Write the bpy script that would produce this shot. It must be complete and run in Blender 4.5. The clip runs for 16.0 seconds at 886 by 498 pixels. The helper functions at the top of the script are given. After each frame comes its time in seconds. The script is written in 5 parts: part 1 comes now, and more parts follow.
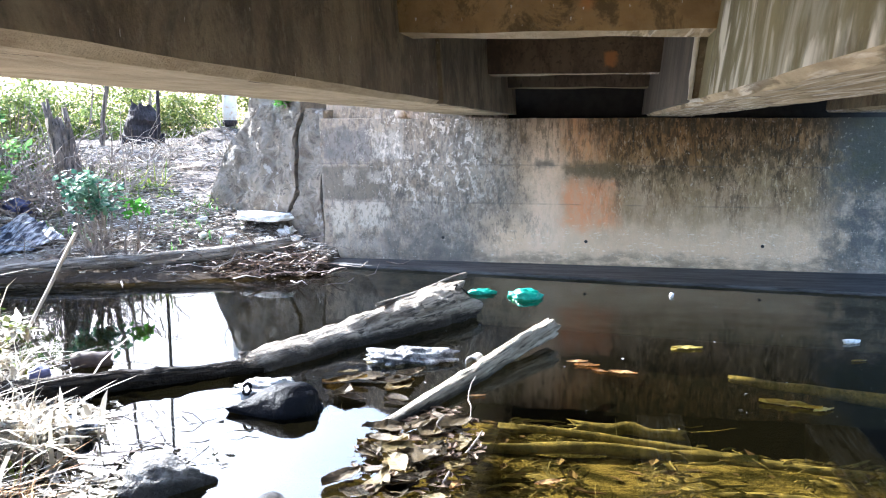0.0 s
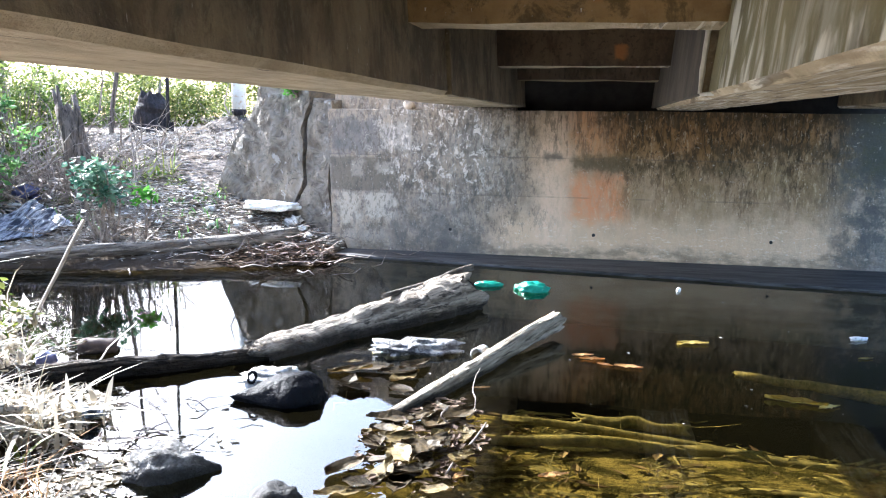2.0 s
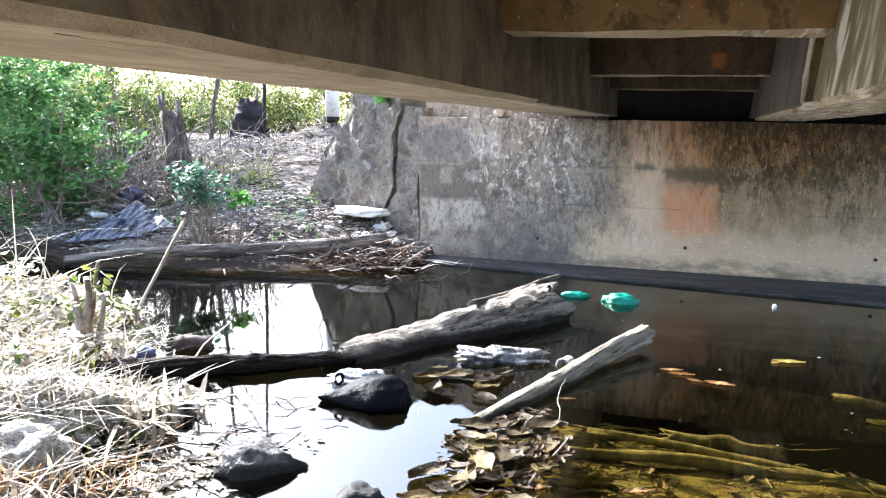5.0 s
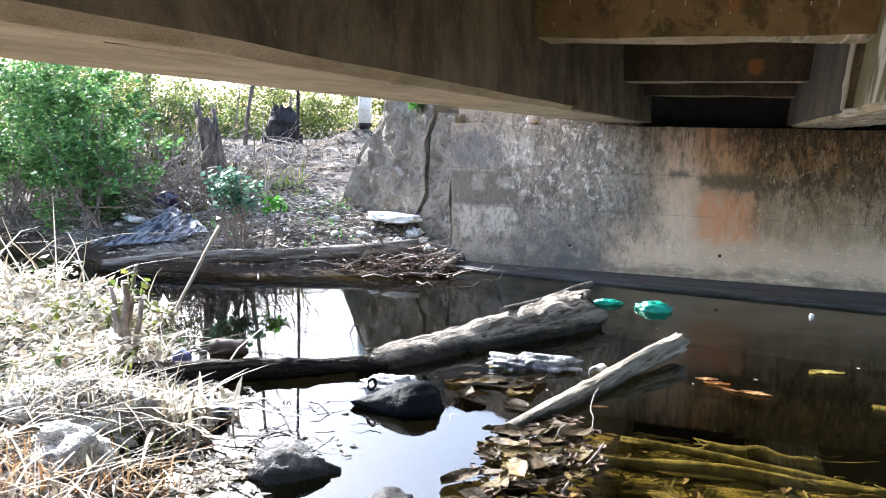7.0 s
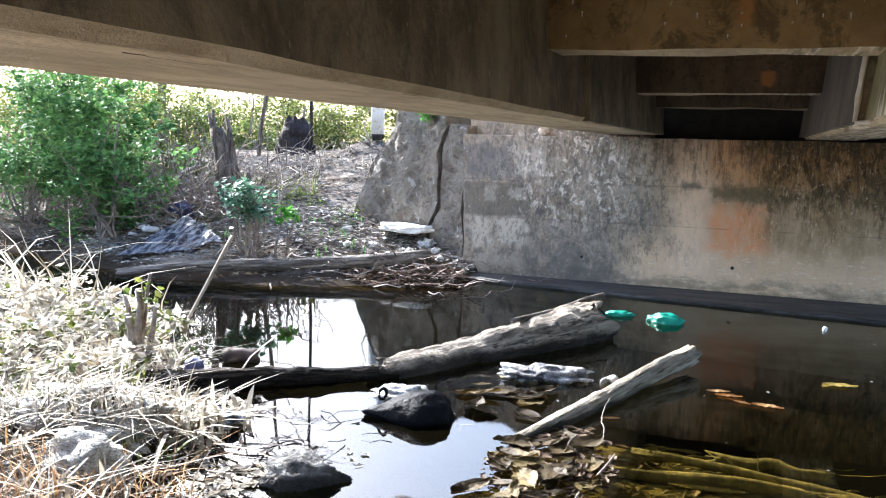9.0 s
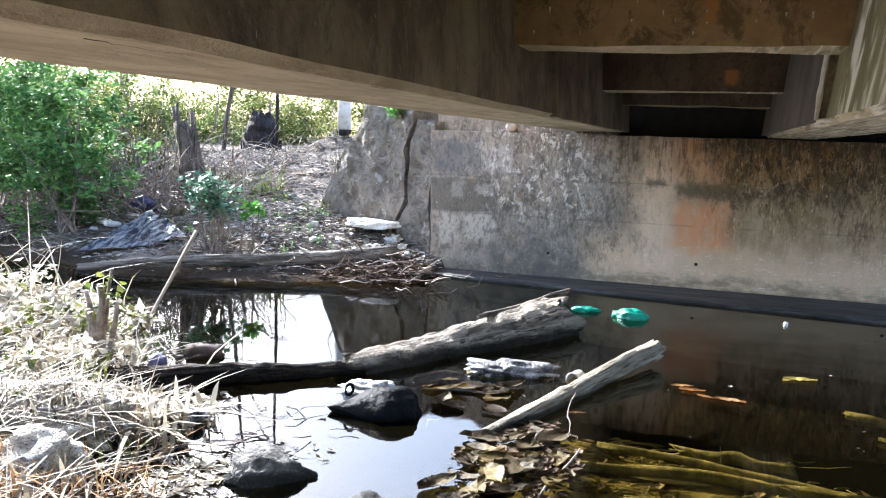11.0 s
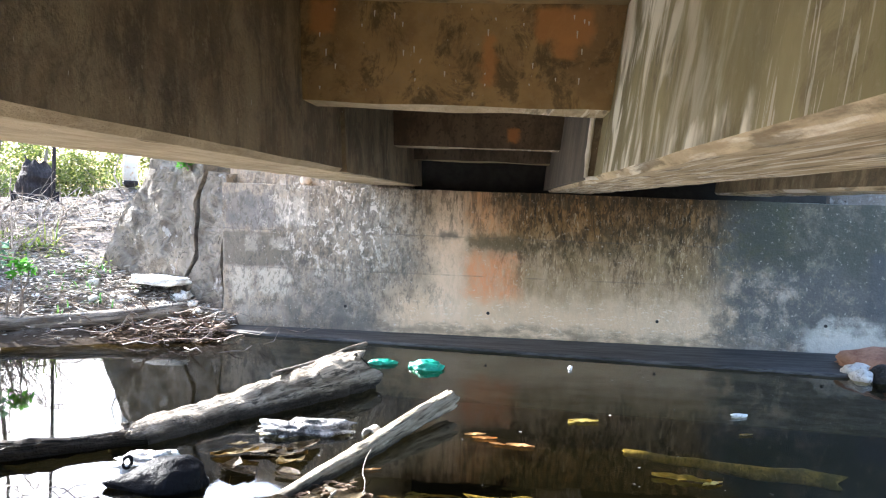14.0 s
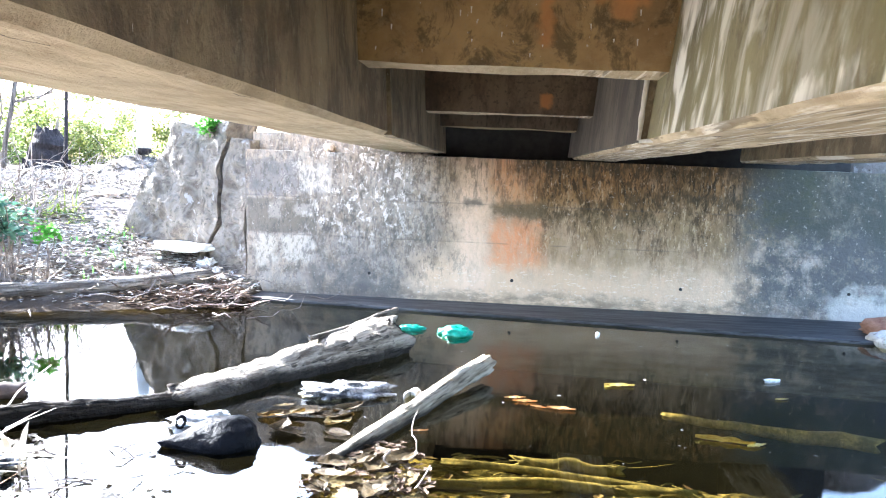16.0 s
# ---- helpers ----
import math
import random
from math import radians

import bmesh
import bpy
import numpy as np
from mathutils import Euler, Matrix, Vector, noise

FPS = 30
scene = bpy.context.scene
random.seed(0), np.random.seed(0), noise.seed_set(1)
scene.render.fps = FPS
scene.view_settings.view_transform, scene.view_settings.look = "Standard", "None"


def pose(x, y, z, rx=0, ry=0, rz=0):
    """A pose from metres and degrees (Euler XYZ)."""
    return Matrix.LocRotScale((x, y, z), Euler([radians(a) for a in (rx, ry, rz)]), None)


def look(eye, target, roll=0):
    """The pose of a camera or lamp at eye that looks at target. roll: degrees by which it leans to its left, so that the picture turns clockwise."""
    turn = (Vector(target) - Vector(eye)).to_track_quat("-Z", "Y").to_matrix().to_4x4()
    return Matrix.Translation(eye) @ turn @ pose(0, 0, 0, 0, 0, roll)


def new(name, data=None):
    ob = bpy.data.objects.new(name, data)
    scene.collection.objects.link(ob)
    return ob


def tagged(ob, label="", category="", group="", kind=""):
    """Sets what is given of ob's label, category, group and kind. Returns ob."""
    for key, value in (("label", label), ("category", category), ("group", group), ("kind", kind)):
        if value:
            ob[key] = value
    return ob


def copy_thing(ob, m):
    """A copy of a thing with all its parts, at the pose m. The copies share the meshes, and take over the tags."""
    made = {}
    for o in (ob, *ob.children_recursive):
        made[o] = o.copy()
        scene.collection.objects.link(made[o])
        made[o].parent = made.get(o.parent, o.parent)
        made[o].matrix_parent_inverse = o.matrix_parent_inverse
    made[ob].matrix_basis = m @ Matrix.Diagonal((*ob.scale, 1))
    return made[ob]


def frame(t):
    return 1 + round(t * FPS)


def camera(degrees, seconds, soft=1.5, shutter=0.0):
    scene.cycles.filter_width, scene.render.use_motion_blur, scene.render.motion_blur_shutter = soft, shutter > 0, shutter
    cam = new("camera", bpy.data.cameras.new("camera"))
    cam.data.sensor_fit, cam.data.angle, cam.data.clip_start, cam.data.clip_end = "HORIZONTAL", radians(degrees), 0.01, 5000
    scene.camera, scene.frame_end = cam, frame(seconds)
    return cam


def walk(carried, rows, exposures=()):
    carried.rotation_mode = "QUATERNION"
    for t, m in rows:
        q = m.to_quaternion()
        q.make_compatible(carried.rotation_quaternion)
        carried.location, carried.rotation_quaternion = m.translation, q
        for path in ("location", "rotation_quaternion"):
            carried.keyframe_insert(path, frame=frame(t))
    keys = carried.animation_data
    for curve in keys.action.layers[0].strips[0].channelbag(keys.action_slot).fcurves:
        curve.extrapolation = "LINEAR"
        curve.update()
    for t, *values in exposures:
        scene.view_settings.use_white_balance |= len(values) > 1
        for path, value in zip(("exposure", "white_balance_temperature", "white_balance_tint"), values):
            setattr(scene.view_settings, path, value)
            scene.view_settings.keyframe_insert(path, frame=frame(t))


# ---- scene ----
cam = camera(56.4, 16.0, soft=1.1)
PATH = [
    (0, (1.054, -4.413, 1.696), (0.686, -2.469, 1.404), 0.0),
    (0.5, (1.061, -4.414, 1.69), (0.693, -2.475, 1.364), 0.1),
    (1, (1.061, -4.409, 1.687), (0.705, -2.467, 1.366), 0.3),
    (1.5, (1.053, -4.403, 1.685), (0.687, -2.465, 1.352), 1.3),
    (2, (1.058, -4.405, 1.69), (0.673, -2.467, 1.379), 0.7),
    (2.5, (1.051, -4.408, 1.689), (0.643, -2.474, 1.387), 1.1),
    (3, (1.058, -4.406, 1.686), (0.655, -2.47, 1.391), 1.3),
    (3.5, (1.057, -4.405, 1.684), (0.607, -2.473, 1.431), 1.0),
    (4, (1.057, -4.414, 1.677), (0.525, -2.508, 1.393), 1.8),
    (4.5, (1.047, -4.403, 1.682), (0.511, -2.5, 1.379), 1.5),
    (5, (1.049, -4.413, 1.685), (0.462, -2.524, 1.391), 1.2),
    (5.2, (1.026, -4.396, 1.684), (0.432, -2.508, 1.396), 1.1),
    (7.5, (1.035, -4.43, 1.686), (0.364, -2.566, 1.411), 1.5),
    (8, (1.034, -4.434, 1.684), (0.358, -2.569, 1.427), 1.7),
    (8.2, (1.041, -4.443, 1.688), (0.362, -2.58, 1.43), 1.5),
    (10.3, (1.044, -4.44, 1.669), (0.35, -2.58, 1.421), 1.6),
    (10.5, (1.042, -4.439, 1.671), (0.364, -2.574, 1.42), 1.6),
    (11, (1.037, -4.436, 1.671), (0.427, -2.549, 1.411), 1.9),
    (11.5, (1.043, -4.422, 1.668), (0.542, -2.505, 1.398), 1.9),
    (12, (1.048, -4.433, 1.67), (0.514, -2.522, 1.416), 1.8),
    (12.5, (1.044, -4.432, 1.672), (0.486, -2.525, 1.44), 2.1),
    (13, (1.05, -4.422, 1.68), (0.637, -2.475, 1.488), 2.5),
    (13.5, (1.078, -4.395, 1.687), (0.848, -2.415, 1.523), 2.2),
    (14, (1.093, -4.38, 1.691), (0.942, -2.389, 1.571), 2.1),
    (14.5, (1.061, -4.382, 1.704), (0.95, -2.385, 1.686), 3.4),
    (15, (1.004, -4.353, 1.712), (0.847, -2.359, 1.692), 2.2),
    (15.5, (0.861, -4.389, 1.689), (0.667, -2.4, 1.61), 2.2),
    (16, (0.799, -4.414, 1.63), (0.652, -2.428, 1.441), 2.3),
]
walk(cam, [(t, look(eye, target, roll)) for t, eye, target, roll in PATH], exposures=[
    (0, 3.04, 5600, 10), (1.5, 2.84, 5650, 10), (2.5, 2.84, 5750, 10), (3.5, 2.82, 5800, 10), (5, 2.74, 5850, 10), (7.5, 2.45, 5850, 10), (8, 2.40, 5850, 10), (10.5, 2.42, 5850, 10),
    (12.5, 2.44, 5950, 10), (13.5, 2.66, 6100, 10), (14, 3.15, 6050, 10), (14.5, 3.42, 6050, 10), (15, 3.58, 5850, 10), (15.5, 3.70, 5600, 10), (16, 3.80, 5650, 10)])





# ---- light ----
SUN_TO = Vector((-0.75, 0.43, 0.50)).normalized()
world = bpy.data.worlds.new("sky")
scene.world = world
world.use_nodes = True
wn = world.node_tree.nodes
sky = wn.new("ShaderNodeTexSky")
sky.sky_type = "NISHITA"
sky.sun_disc = False
sky.sun_elevation = math.asin(SUN_TO.z)
sky.sun_rotation = math.atan2(SUN_TO.x, SUN_TO.y)
sky.dust_density = 3.2
wn["Background"].inputs["Strength"].default_value = 0.15
world.node_tree.links.new(sky.outputs[0], wn["Background"].inputs["Color"])
sun = new("sun", bpy.data.lights.new("sun", "SUN"))
sun.data.energy = 5.0
sun.data.angle = radians(0.53)
sun.data.color = (1.0, 0.97, 0.92)
sun.matrix_basis = look(SUN_TO * 30, (0, 0, 0))


# ---- materials ----
def lum(c, k):
    return tuple(v * k for v in c)


class Mat:
    """A small builder of node materials in object coordinates."""

    def __init__(self, name, rough=0.85, metal=0.0):
        self.m = bpy.data.materials.new(name)
        self.m.use_nodes = True
        self.t = self.m.node_tree
        self.b = self.t.nodes["Principled BSDF"]
        self.b.inputs["Roughness"].default_value = rough
        self.b.inputs["Metallic"].default_value = metal
        self.co = self.t.nodes.new("ShaderNodeTexCoord").outputs["Object"]

    def link(self, a, b):
        self.t.links.new(a, b)

    def put(self, socket, v):
        if isinstance(v, (int, float)):
            socket.default_value = v
        elif isinstance(v, tuple):
            socket.default_value = (*v, 1) if len(v) == 3 and len(socket.default_value) == 4 else v
        else:
            self.link(v, socket)

    def noise(self, scale=5, stretch=(1, 1, 1), detail=5, rough=0.6, distort=0.0, shift=0.0):
        mp = self.t.nodes.new("ShaderNodeMapping")
        mp.inputs["Scale"].default_value = stretch
        mp.inputs["Location"].default_value = (shift, shift * 1.7, shift * 0.6)
        self.link(self.co, mp.inputs["Vector"])
        n = self.t.nodes.new("ShaderNodeTexNoise")
        n.inputs["Scale"].default_value = scale
        n.inputs["Detail"].default_value = detail
        n.inputs["Roughness"].default_value = rough
        n.inputs["Distortion"].default_value = distort
        self.link(mp.outputs[0], n.inputs["Vector"])
        return n.outputs["Fac"]

    def voronoi(self, scale=5, stretch=(1, 1, 1), feature="F1"):
        mp = self.t.nodes.new("ShaderNodeMapping")
        mp.inputs["Scale"].default_value = stretch
        self.link(self.co, mp.inputs["Vector"])
        n = self.t.nodes.new("ShaderNodeTexVoronoi")
        n.feature = feature
        n.inputs["Scale"].default_value = scale
        self.link(mp.outputs[0], n.inputs["Vector"])
        return n.outputs["Distance"]

    def span(self, v, lo, hi, a=0.0, b=1.0):
        n = self.t.nodes.new("ShaderNodeMapRange")
        n.interpolation_type = "SMOOTHSTEP"
        for k, w in zip(("From Min", "From Max", "To Min", "To Max"), (lo, hi, a, b)):
            n.inputs[k].default_value = w
        self.put(n.inputs["Value"], v)
        return n.outputs["Result"]

    def math(self, op, a, b=0.0):
        n = self.t.nodes.new("ShaderNodeMath")
        n.operation = op
        self.put(n.inputs[0], a)
        self.put(n.inputs[1], b)
        return n.outputs[0]

    def axes(self):
        n = self.t.nodes.new("ShaderNodeSeparateXYZ")
        self.link(self.co, n.inputs[0])
        return n.outputs

    def mix(self, f, a, b):
        n = self.t.nodes.new("ShaderNodeMix")
        n.data_type = "RGBA"
        self.put(n.inputs["Factor"], f)
        self.put(n.inputs[6], a)
        self.put(n.inputs[7], b)
        return n.outputs[2]

    def patch(self, x0, x1, z0, z1, soft=0.1, wobble=0.15, scale=5, axis=0):
        """A stain with ragged edges over a stretch of a wall."""
        ax = self.axes()
        w = self.math("MULTIPLY", self.math("SUBTRACT", self.noise(scale, detail=6, shift=x0 + z0), 0.5), wobble * 2)
        x, z = self.math("ADD", ax[axis], w), self.math("ADD", ax[2], w)
        m = self.math("MULTIPLY", self.span(x, x0 - soft, x0 + soft), self.span(x, x1 - soft, x1 + soft, 1, 0))
        n = self.math("MULTIPLY", self.span(z, z0 - soft, z0 + soft), self.span(z, z1 - soft, z1 + soft, 1, 0))
        return self.math("MULTIPLY", m, n)

    def vary(self, amount=0.25):
        n = self.t.nodes.new("ShaderNodeObjectInfo")
        return self.span(n.outputs["Random"], 0, 1, 1 - amount, 1 + amount)

    def island(self, lo=0.0, hi=1.0):
        n = self.t.nodes.new("ShaderNodeNewGeometry")
        return self.span(n.outputs["Random Per Island"], 0, 1, lo, hi)

    def done(self, colour, bump=None, strength=0.4, distance=0.02, rough=None):
        self.put(self.b.inputs["Base Color"], colour)
        if rough is not None:
            self.put(self.b.inputs["Roughness"], rough)
        if bump is not None:
            n = self.t.nodes.new("ShaderNodeBump")
            n.inputs["Strength"].default_value = strength
            n.inputs["Distance"].default_value = distance
            self.put(n.inputs["Height"], bump)
            self.link(n.outputs[0], self.b.inputs["Normal"])
        return self.m


def plain(name, a, b, scale=8, rough=0.8, stretch=(1, 1, 1), bump=0.3, distance=0.01, lo=0.35, hi=0.65, metal=0.0, fine=None, spec=0.5):
    k = Mat(name, rough, metal)
    k.b.inputs["Specular IOR Level"].default_value = spec
    n = k.noise(scale, stretch, 6, 0.65)
    c = k.mix(k.span(n, lo, hi), a, b)
    if fine:
        c = k.mix(k.span(k.noise(scale * 6, stretch, 4, shift=3), 0.5, 0.72), c, fine)
    return k.done(c, k.noise(scale * 4, stretch, 5), bump, distance)


def wall_material():
    k = Mat("stained_concrete_wall", 0.9)
    ax = k.axes()

    def lay(base, f, amount, colour):
        return k.mix(k.math("MULTIPLY", f, amount), base, colour)

    def speck(scale, lo, hi, stretch=(1, 1, 1), shift=0.0, distort=0.0):
        return k.span(k.noise(scale, stretch, 8, 0.75, distort, shift), lo, hi)

    base = k.mix(k.span(k.noise(1.3, detail=7), 0.35, 0.65), (0.20, 0.185, 0.165), (0.36, 0.34, 0.31))
    base = lay(base, speck(5, 0.48, 0.6, shift=2), 0.7, (0.085, 0.08, 0.072))
    base = lay(base, speck(20, 0.52, 0.64, shift=12), 0.45, (0.44, 0.43, 0.41))
    # brown water stain over the middle and its paler foot
    base = lay(base, k.patch(0.1, 3.7, -0.2, 2.3, 0.35, 0.5, 3), 0.8, (0.44, 0.33, 0.215))
    base = lay(base, k.patch(-0.35, 3.75, 0.0, 0.56, 0.22, 0.45, 3), 0.88, (0.65, 0.51, 0.375))
    base = lay(base, k.patch(0.24, 0.64, 0.2, 1.75, 0.16, 0.25, 4), 0.95, (0.70, 0.56, 0.44))
    base = lay(base, k.patch(0.62, 1.3, 0.5, 1.04, 0.13, 0.22, 5), 0.92, (0.66, 0.33, 0.18))
    base = lay(base, k.patch(0.62, 1.35, 1.28, 2.1, 0.13, 0.2, 5), 0.9, (0.64, 0.38, 0.21))
    base = lay(base, k.patch(1.5, 2.6, 1.3, 2.1, 0.2, 0.25), 0.7, (0.44, 0.25, 0.11))
    base = lay(base, speck(9, 0.46, 0.56, (1.5, 1, 0.5), 21), 0.35, (0.52, 0.43, 0.33))
    base = lay(base, k.math("MULTIPLY", k.patch(1.1, 3.85, 1.3, 2.3, 0.25, 0.5, 3), k.span(k.noise(2.1, (1.4, 1, 0.5), 5, shift=81), 0.35, 0.6, 0.35, 1)), 0.8, (0.27, 0.155, 0.05))
    base = lay(base, k.math("MULTIPLY", k.patch(1.3, 3.85, 0.6, 1.4, 0.25, 0.5, 3), speck(2.4, 0.4, 0.6, shift=91)), 0.55, (0.25, 0.20, 0.10))
    # mould that ran down from the bearing seat in short drips, broken by paler runs
    fall = k.span(k.math("ADD", ax[2], k.math("MULTIPLY", k.math("SUBTRACT", k.noise(2.2, (2.2, 1, 0.3), 5, shift=41), 0.5), 1.5)), 0.55, 1.65)
    zone = k.math("MULTIPLY", k.patch(1.05, 3.9, 0.5, 2.4, 0.25, 0.5, 2.6), k.math("ADD", k.math("MULTIPLY", fall, 0.85), 0.15))
    base = lay(base, k.math("MULTIPLY", speck(2.6, 0.42, 0.58, (1.3, 1, 0.7), 7, 0.6), zone), 0.85, (0.16, 0.105, 0.045))
    base = lay(base, k.math("MULTIPLY", speck(6.5, 0.47, 0.57, (1.6, 1, 0.6), 4, 0.6), zone), 0.85, (0.075, 0.055, 0.028))
    base = lay(base, k.math("MULTIPLY", speck(15, 0.51, 0.57, (1.5, 1, 0.5), 24, 0.5), zone), 0.85, (0.035, 0.028, 0.016))
    base = lay(base, k.math("MULTIPLY", speck(17, 0.56, 0.62, (1.7, 1, 0.45), 17, 0.3), k.patch(0.9, 4.0, 0.3, 2.1, 0.3, 0.5)), 0.6, (0.60, 0.50, 0.36))
    # darker bands where the shuttering joints held water
    for x0, x1, z0, z1 in ((1.2, 2.6, 1.08, 1.24), (0.9, 3.6, 1.66, 1.84), (2.2, 3.7, 1.32, 1.46)):
        base = lay(base, k.math("MULTIPLY", k.patch(x0, x1, z0, z1, 0.06, 0.25, 7), speck(9, 0.4, 0.56, (1.6, 1, 0.6), x0)), 0.75, (0.07, 0.06, 0.034))
    # dark drips below the seat and pale flakes along the foot
    drips = k.math("MULTIPLY", speck(10, 0.49, 0.57, (2.0, 1, 0.16), 51, 0.3), k.span(k.math("ADD", ax[2], k.math("MULTIPLY", k.noise(9, (2, 1, 0.1), 3, shift=6), 0.5)), 1.6, 1.95))
    base = lay(base, k.math("MULTIPLY", drips, k.patch(-0.2, 3.9, 1.0, 2.2, 0.3, 0.4)), 0.5, (0.06, 0.05, 0.035))
    base = lay(base, k.math("MULTIPLY", speck(18, 0.57, 0.62, (0.55, 1, 1.5), 33), k.patch(-0.2, 6.0, 0.05, 0.5, 0.15, 0.3, 4)), 0.75, (0.74, 0.68, 0.58))
    base = lay(base, k.math("MULTIPLY", k.patch(-2.4, 6.6, -0.1, 0.16, 0.06, 0.2, 4), speck(6, 0.38, 0.58, (0.6, 1, 1.6), 61)), 0.6, (0.12, 0.105, 0.085))
    thin = k.patch(-0.6, 1.2, 1.25, 2.4, 0.3, 0.4, 3)
    base = lay(base, k.math("MULTIPLY", speck(7, 0.5, 0.58, (1.6, 1, 0.5), 27, 0.5), thin), 0.6, (0.10, 0.082, 0.06))
    base = lay(base, k.patch(0.62, 1.3, 1.1, 1.27, 0.05, 0.12, 9), 0.8, (0.12, 0.10, 0.06))
    base = lay(base, k.patch(0.3, 0.52, 1.22, 1.3, 0.03, 0.06, 9), 0.8, (0.13, 0.12, 0.11))
    # green algae and the cold weathered end
    base = lay(base, k.patch(3.7, 4.5, 1.05, 2.1, 0.16, 0.25), 0.85, (0.07, 0.085, 0.05))
    base = lay(base, k.math("MULTIPLY", k.patch(3.6, 9, 0.1, 2.2, 0.3, 0.4), speck(4, 0.32, 0.54, shift=31)), 0.92, (0.085, 0.095, 0.10))
    base = lay(base, k.patch(3.9, 9, 1.0, 2.2, 0.25, 0.4, 3), 0.6, (0.05, 0.062, 0.045))
    base = lay(base, k.patch(4.7, 9, -0.2, 0.35, 0.15, 0.4), 0.7, (0.60, 0.62, 0.60))
    base = lay(base, k.patch(5.35, 6.6, 0.4, 1.25, 0.05, 0.08), 0.8, (0.07, 0.08, 0.09))
    # shuttering lifts and repair panels at the free end
    base = lay(base, k.patch(-2.4, -1.54, 0.78, 1.2, 0.02, 0.03), 0.8, (0.15, 0.142, 0.125))
    base = lay(base, k.patch(-1.8, -1.56, 1.0, 1.16, 0.03, 0.1, 8), 0.6, (0.42, 0.41, 0.38))
    base = lay(base, k.patch(-2.12, -1.95, 0.96, 1.18, 0.03, 0.1, 8), 0.6, (0.40, 0.39, 0.36))
    base = lay(base, k.patch(-2.3, -2.02, 0.4, 0.74, 0.05, 0.2, 7), 0.6, (0.54, 0.53, 0.49))
    base = lay(base, k.patch(-1.95, -1.56, 0.45, 0.76, 0.04, 0.16, 7), 0.65, (0.56, 0.55, 0.51))
    base = lay(base, k.patch(-1.75, -1.35, 1.3, 1.62, 0.03, 0.1), 0.45, (0.58, 0.58, 0.57))
    base = lay(base, k.patch(-2.4, -1.75, 1.28, 1.72, 0.05, 0.25, 6), 0.7, (0.17, 0.18, 0.195))
    white = k.math("MULTIPLY", speck(11, 0.53, 0.57, (1, 1, 0.75), 9, 0.6), k.patch(-1.75, -0.3, 0.85, 2.1, 0.3, 0.5))
    base = lay(base, white, 0.75, (0.80, 0.79, 0.77))
    base = lay(base, k.math("MULTIPLY", speck(19, 0.5, 0.58, (1.3, 1, 0.6), 71), k.patch(-2.4, 0.3, 0.3, 2.1, 0.3, 0.5)), 0.6, (0.10, 0.095, 0.09))
    base = lay(base, k.math("MULTIPLY", k.patch(-1.7, -0.35, -0.1, 0.55, 0.2, 0.4, 3), speck(3, 0.34, 0.54, shift=5)), 0.75, (0.11, 0.108, 0.108))
    base = lay(base, speck(22, 0.6, 0.66, shift=13), 0.6, (0.62, 0.60, 0.56))
    warm = k.t.nodes.new("ShaderNodeMix")
    warm.data_type = "RGBA"
    warm.blend_type = "MULTIPLY"
    warm.inputs["Factor"].default_value = 1.0
    k.put(warm.inputs[6], base)
    k.put(warm.inputs[7], (1.10, 1.0, 0.90))
    base = warm.outputs[2]
    for z in (0.77, 1.24):
        line = k.math("MULTIPLY", k.span(k.math("ABSOLUTE", k.math("SUBTRACT", ax[2], z)), 0.003, 0.012, 1, 0), k.span(k.noise(2, detail=3), 0.42, 0.55))
        base = lay(base, line, 0.35, (0.09, 0.085, 0.08))
    return k.done(base, k.math("ADD", k.noise(26, detail=8), k.math("MULTIPLY", k.noise(4, detail=4), 1.4)), 0.55, 0.025)


def masonry_material():
    """Rough rubble with smeared, raised mortar between the stones."""
    k = Mat("rubble_masonry", 0.95)
    warp = k.t.nodes.new("ShaderNodeVectorMath")
    warp.operation = "MULTIPLY_ADD"
    n = k.t.nodes.new("ShaderNodeTexNoise")
    n.inputs["Scale"].default_value = 2.5
    k.link(k.co, n.inputs["Vector"])
    k.link(n.outputs["Color"], warp.inputs[0])
    warp.inputs[1].default_value = (0.35, 0.35, 0.35)
    k.link(k.co, warp.inputs[2])
    k.co = warp.outputs[0]
    edge = k.voronoi(3.4, (1, 1, 1), "DISTANCE_TO_EDGE")
    c = k.mix(k.span(k.noise(2.6, detail=7), 0.36, 0.64), (0.095, 0.077, 0.058), (0.215, 0.182, 0.145))
    c = k.mix(k.math("MULTIPLY", k.span(k.noise(16, detail=7, shift=3), 0.52, 0.64), 0.7), c, (0.06, 0.05, 0.04))
    mortar = k.span(edge, 0.0, 0.2, 1, 0)
    c = k.mix(k.math("MULTIPLY", mortar, 0.22), c, (0.34, 0.32, 0.29))
    c = k.mix(k.math("MULTIPLY", k.span(k.noise(4, detail=6, shift=8), 0.6, 0.67), 0.6), c, (0.42, 0.41, 0.40))
    return k.done(c, k.math("ADD", k.math("MULTIPLY", mortar, 0.35), k.math("ADD", k.noise(20, detail=7), k.noise(5, detail=4))), 0.8, 0.05)


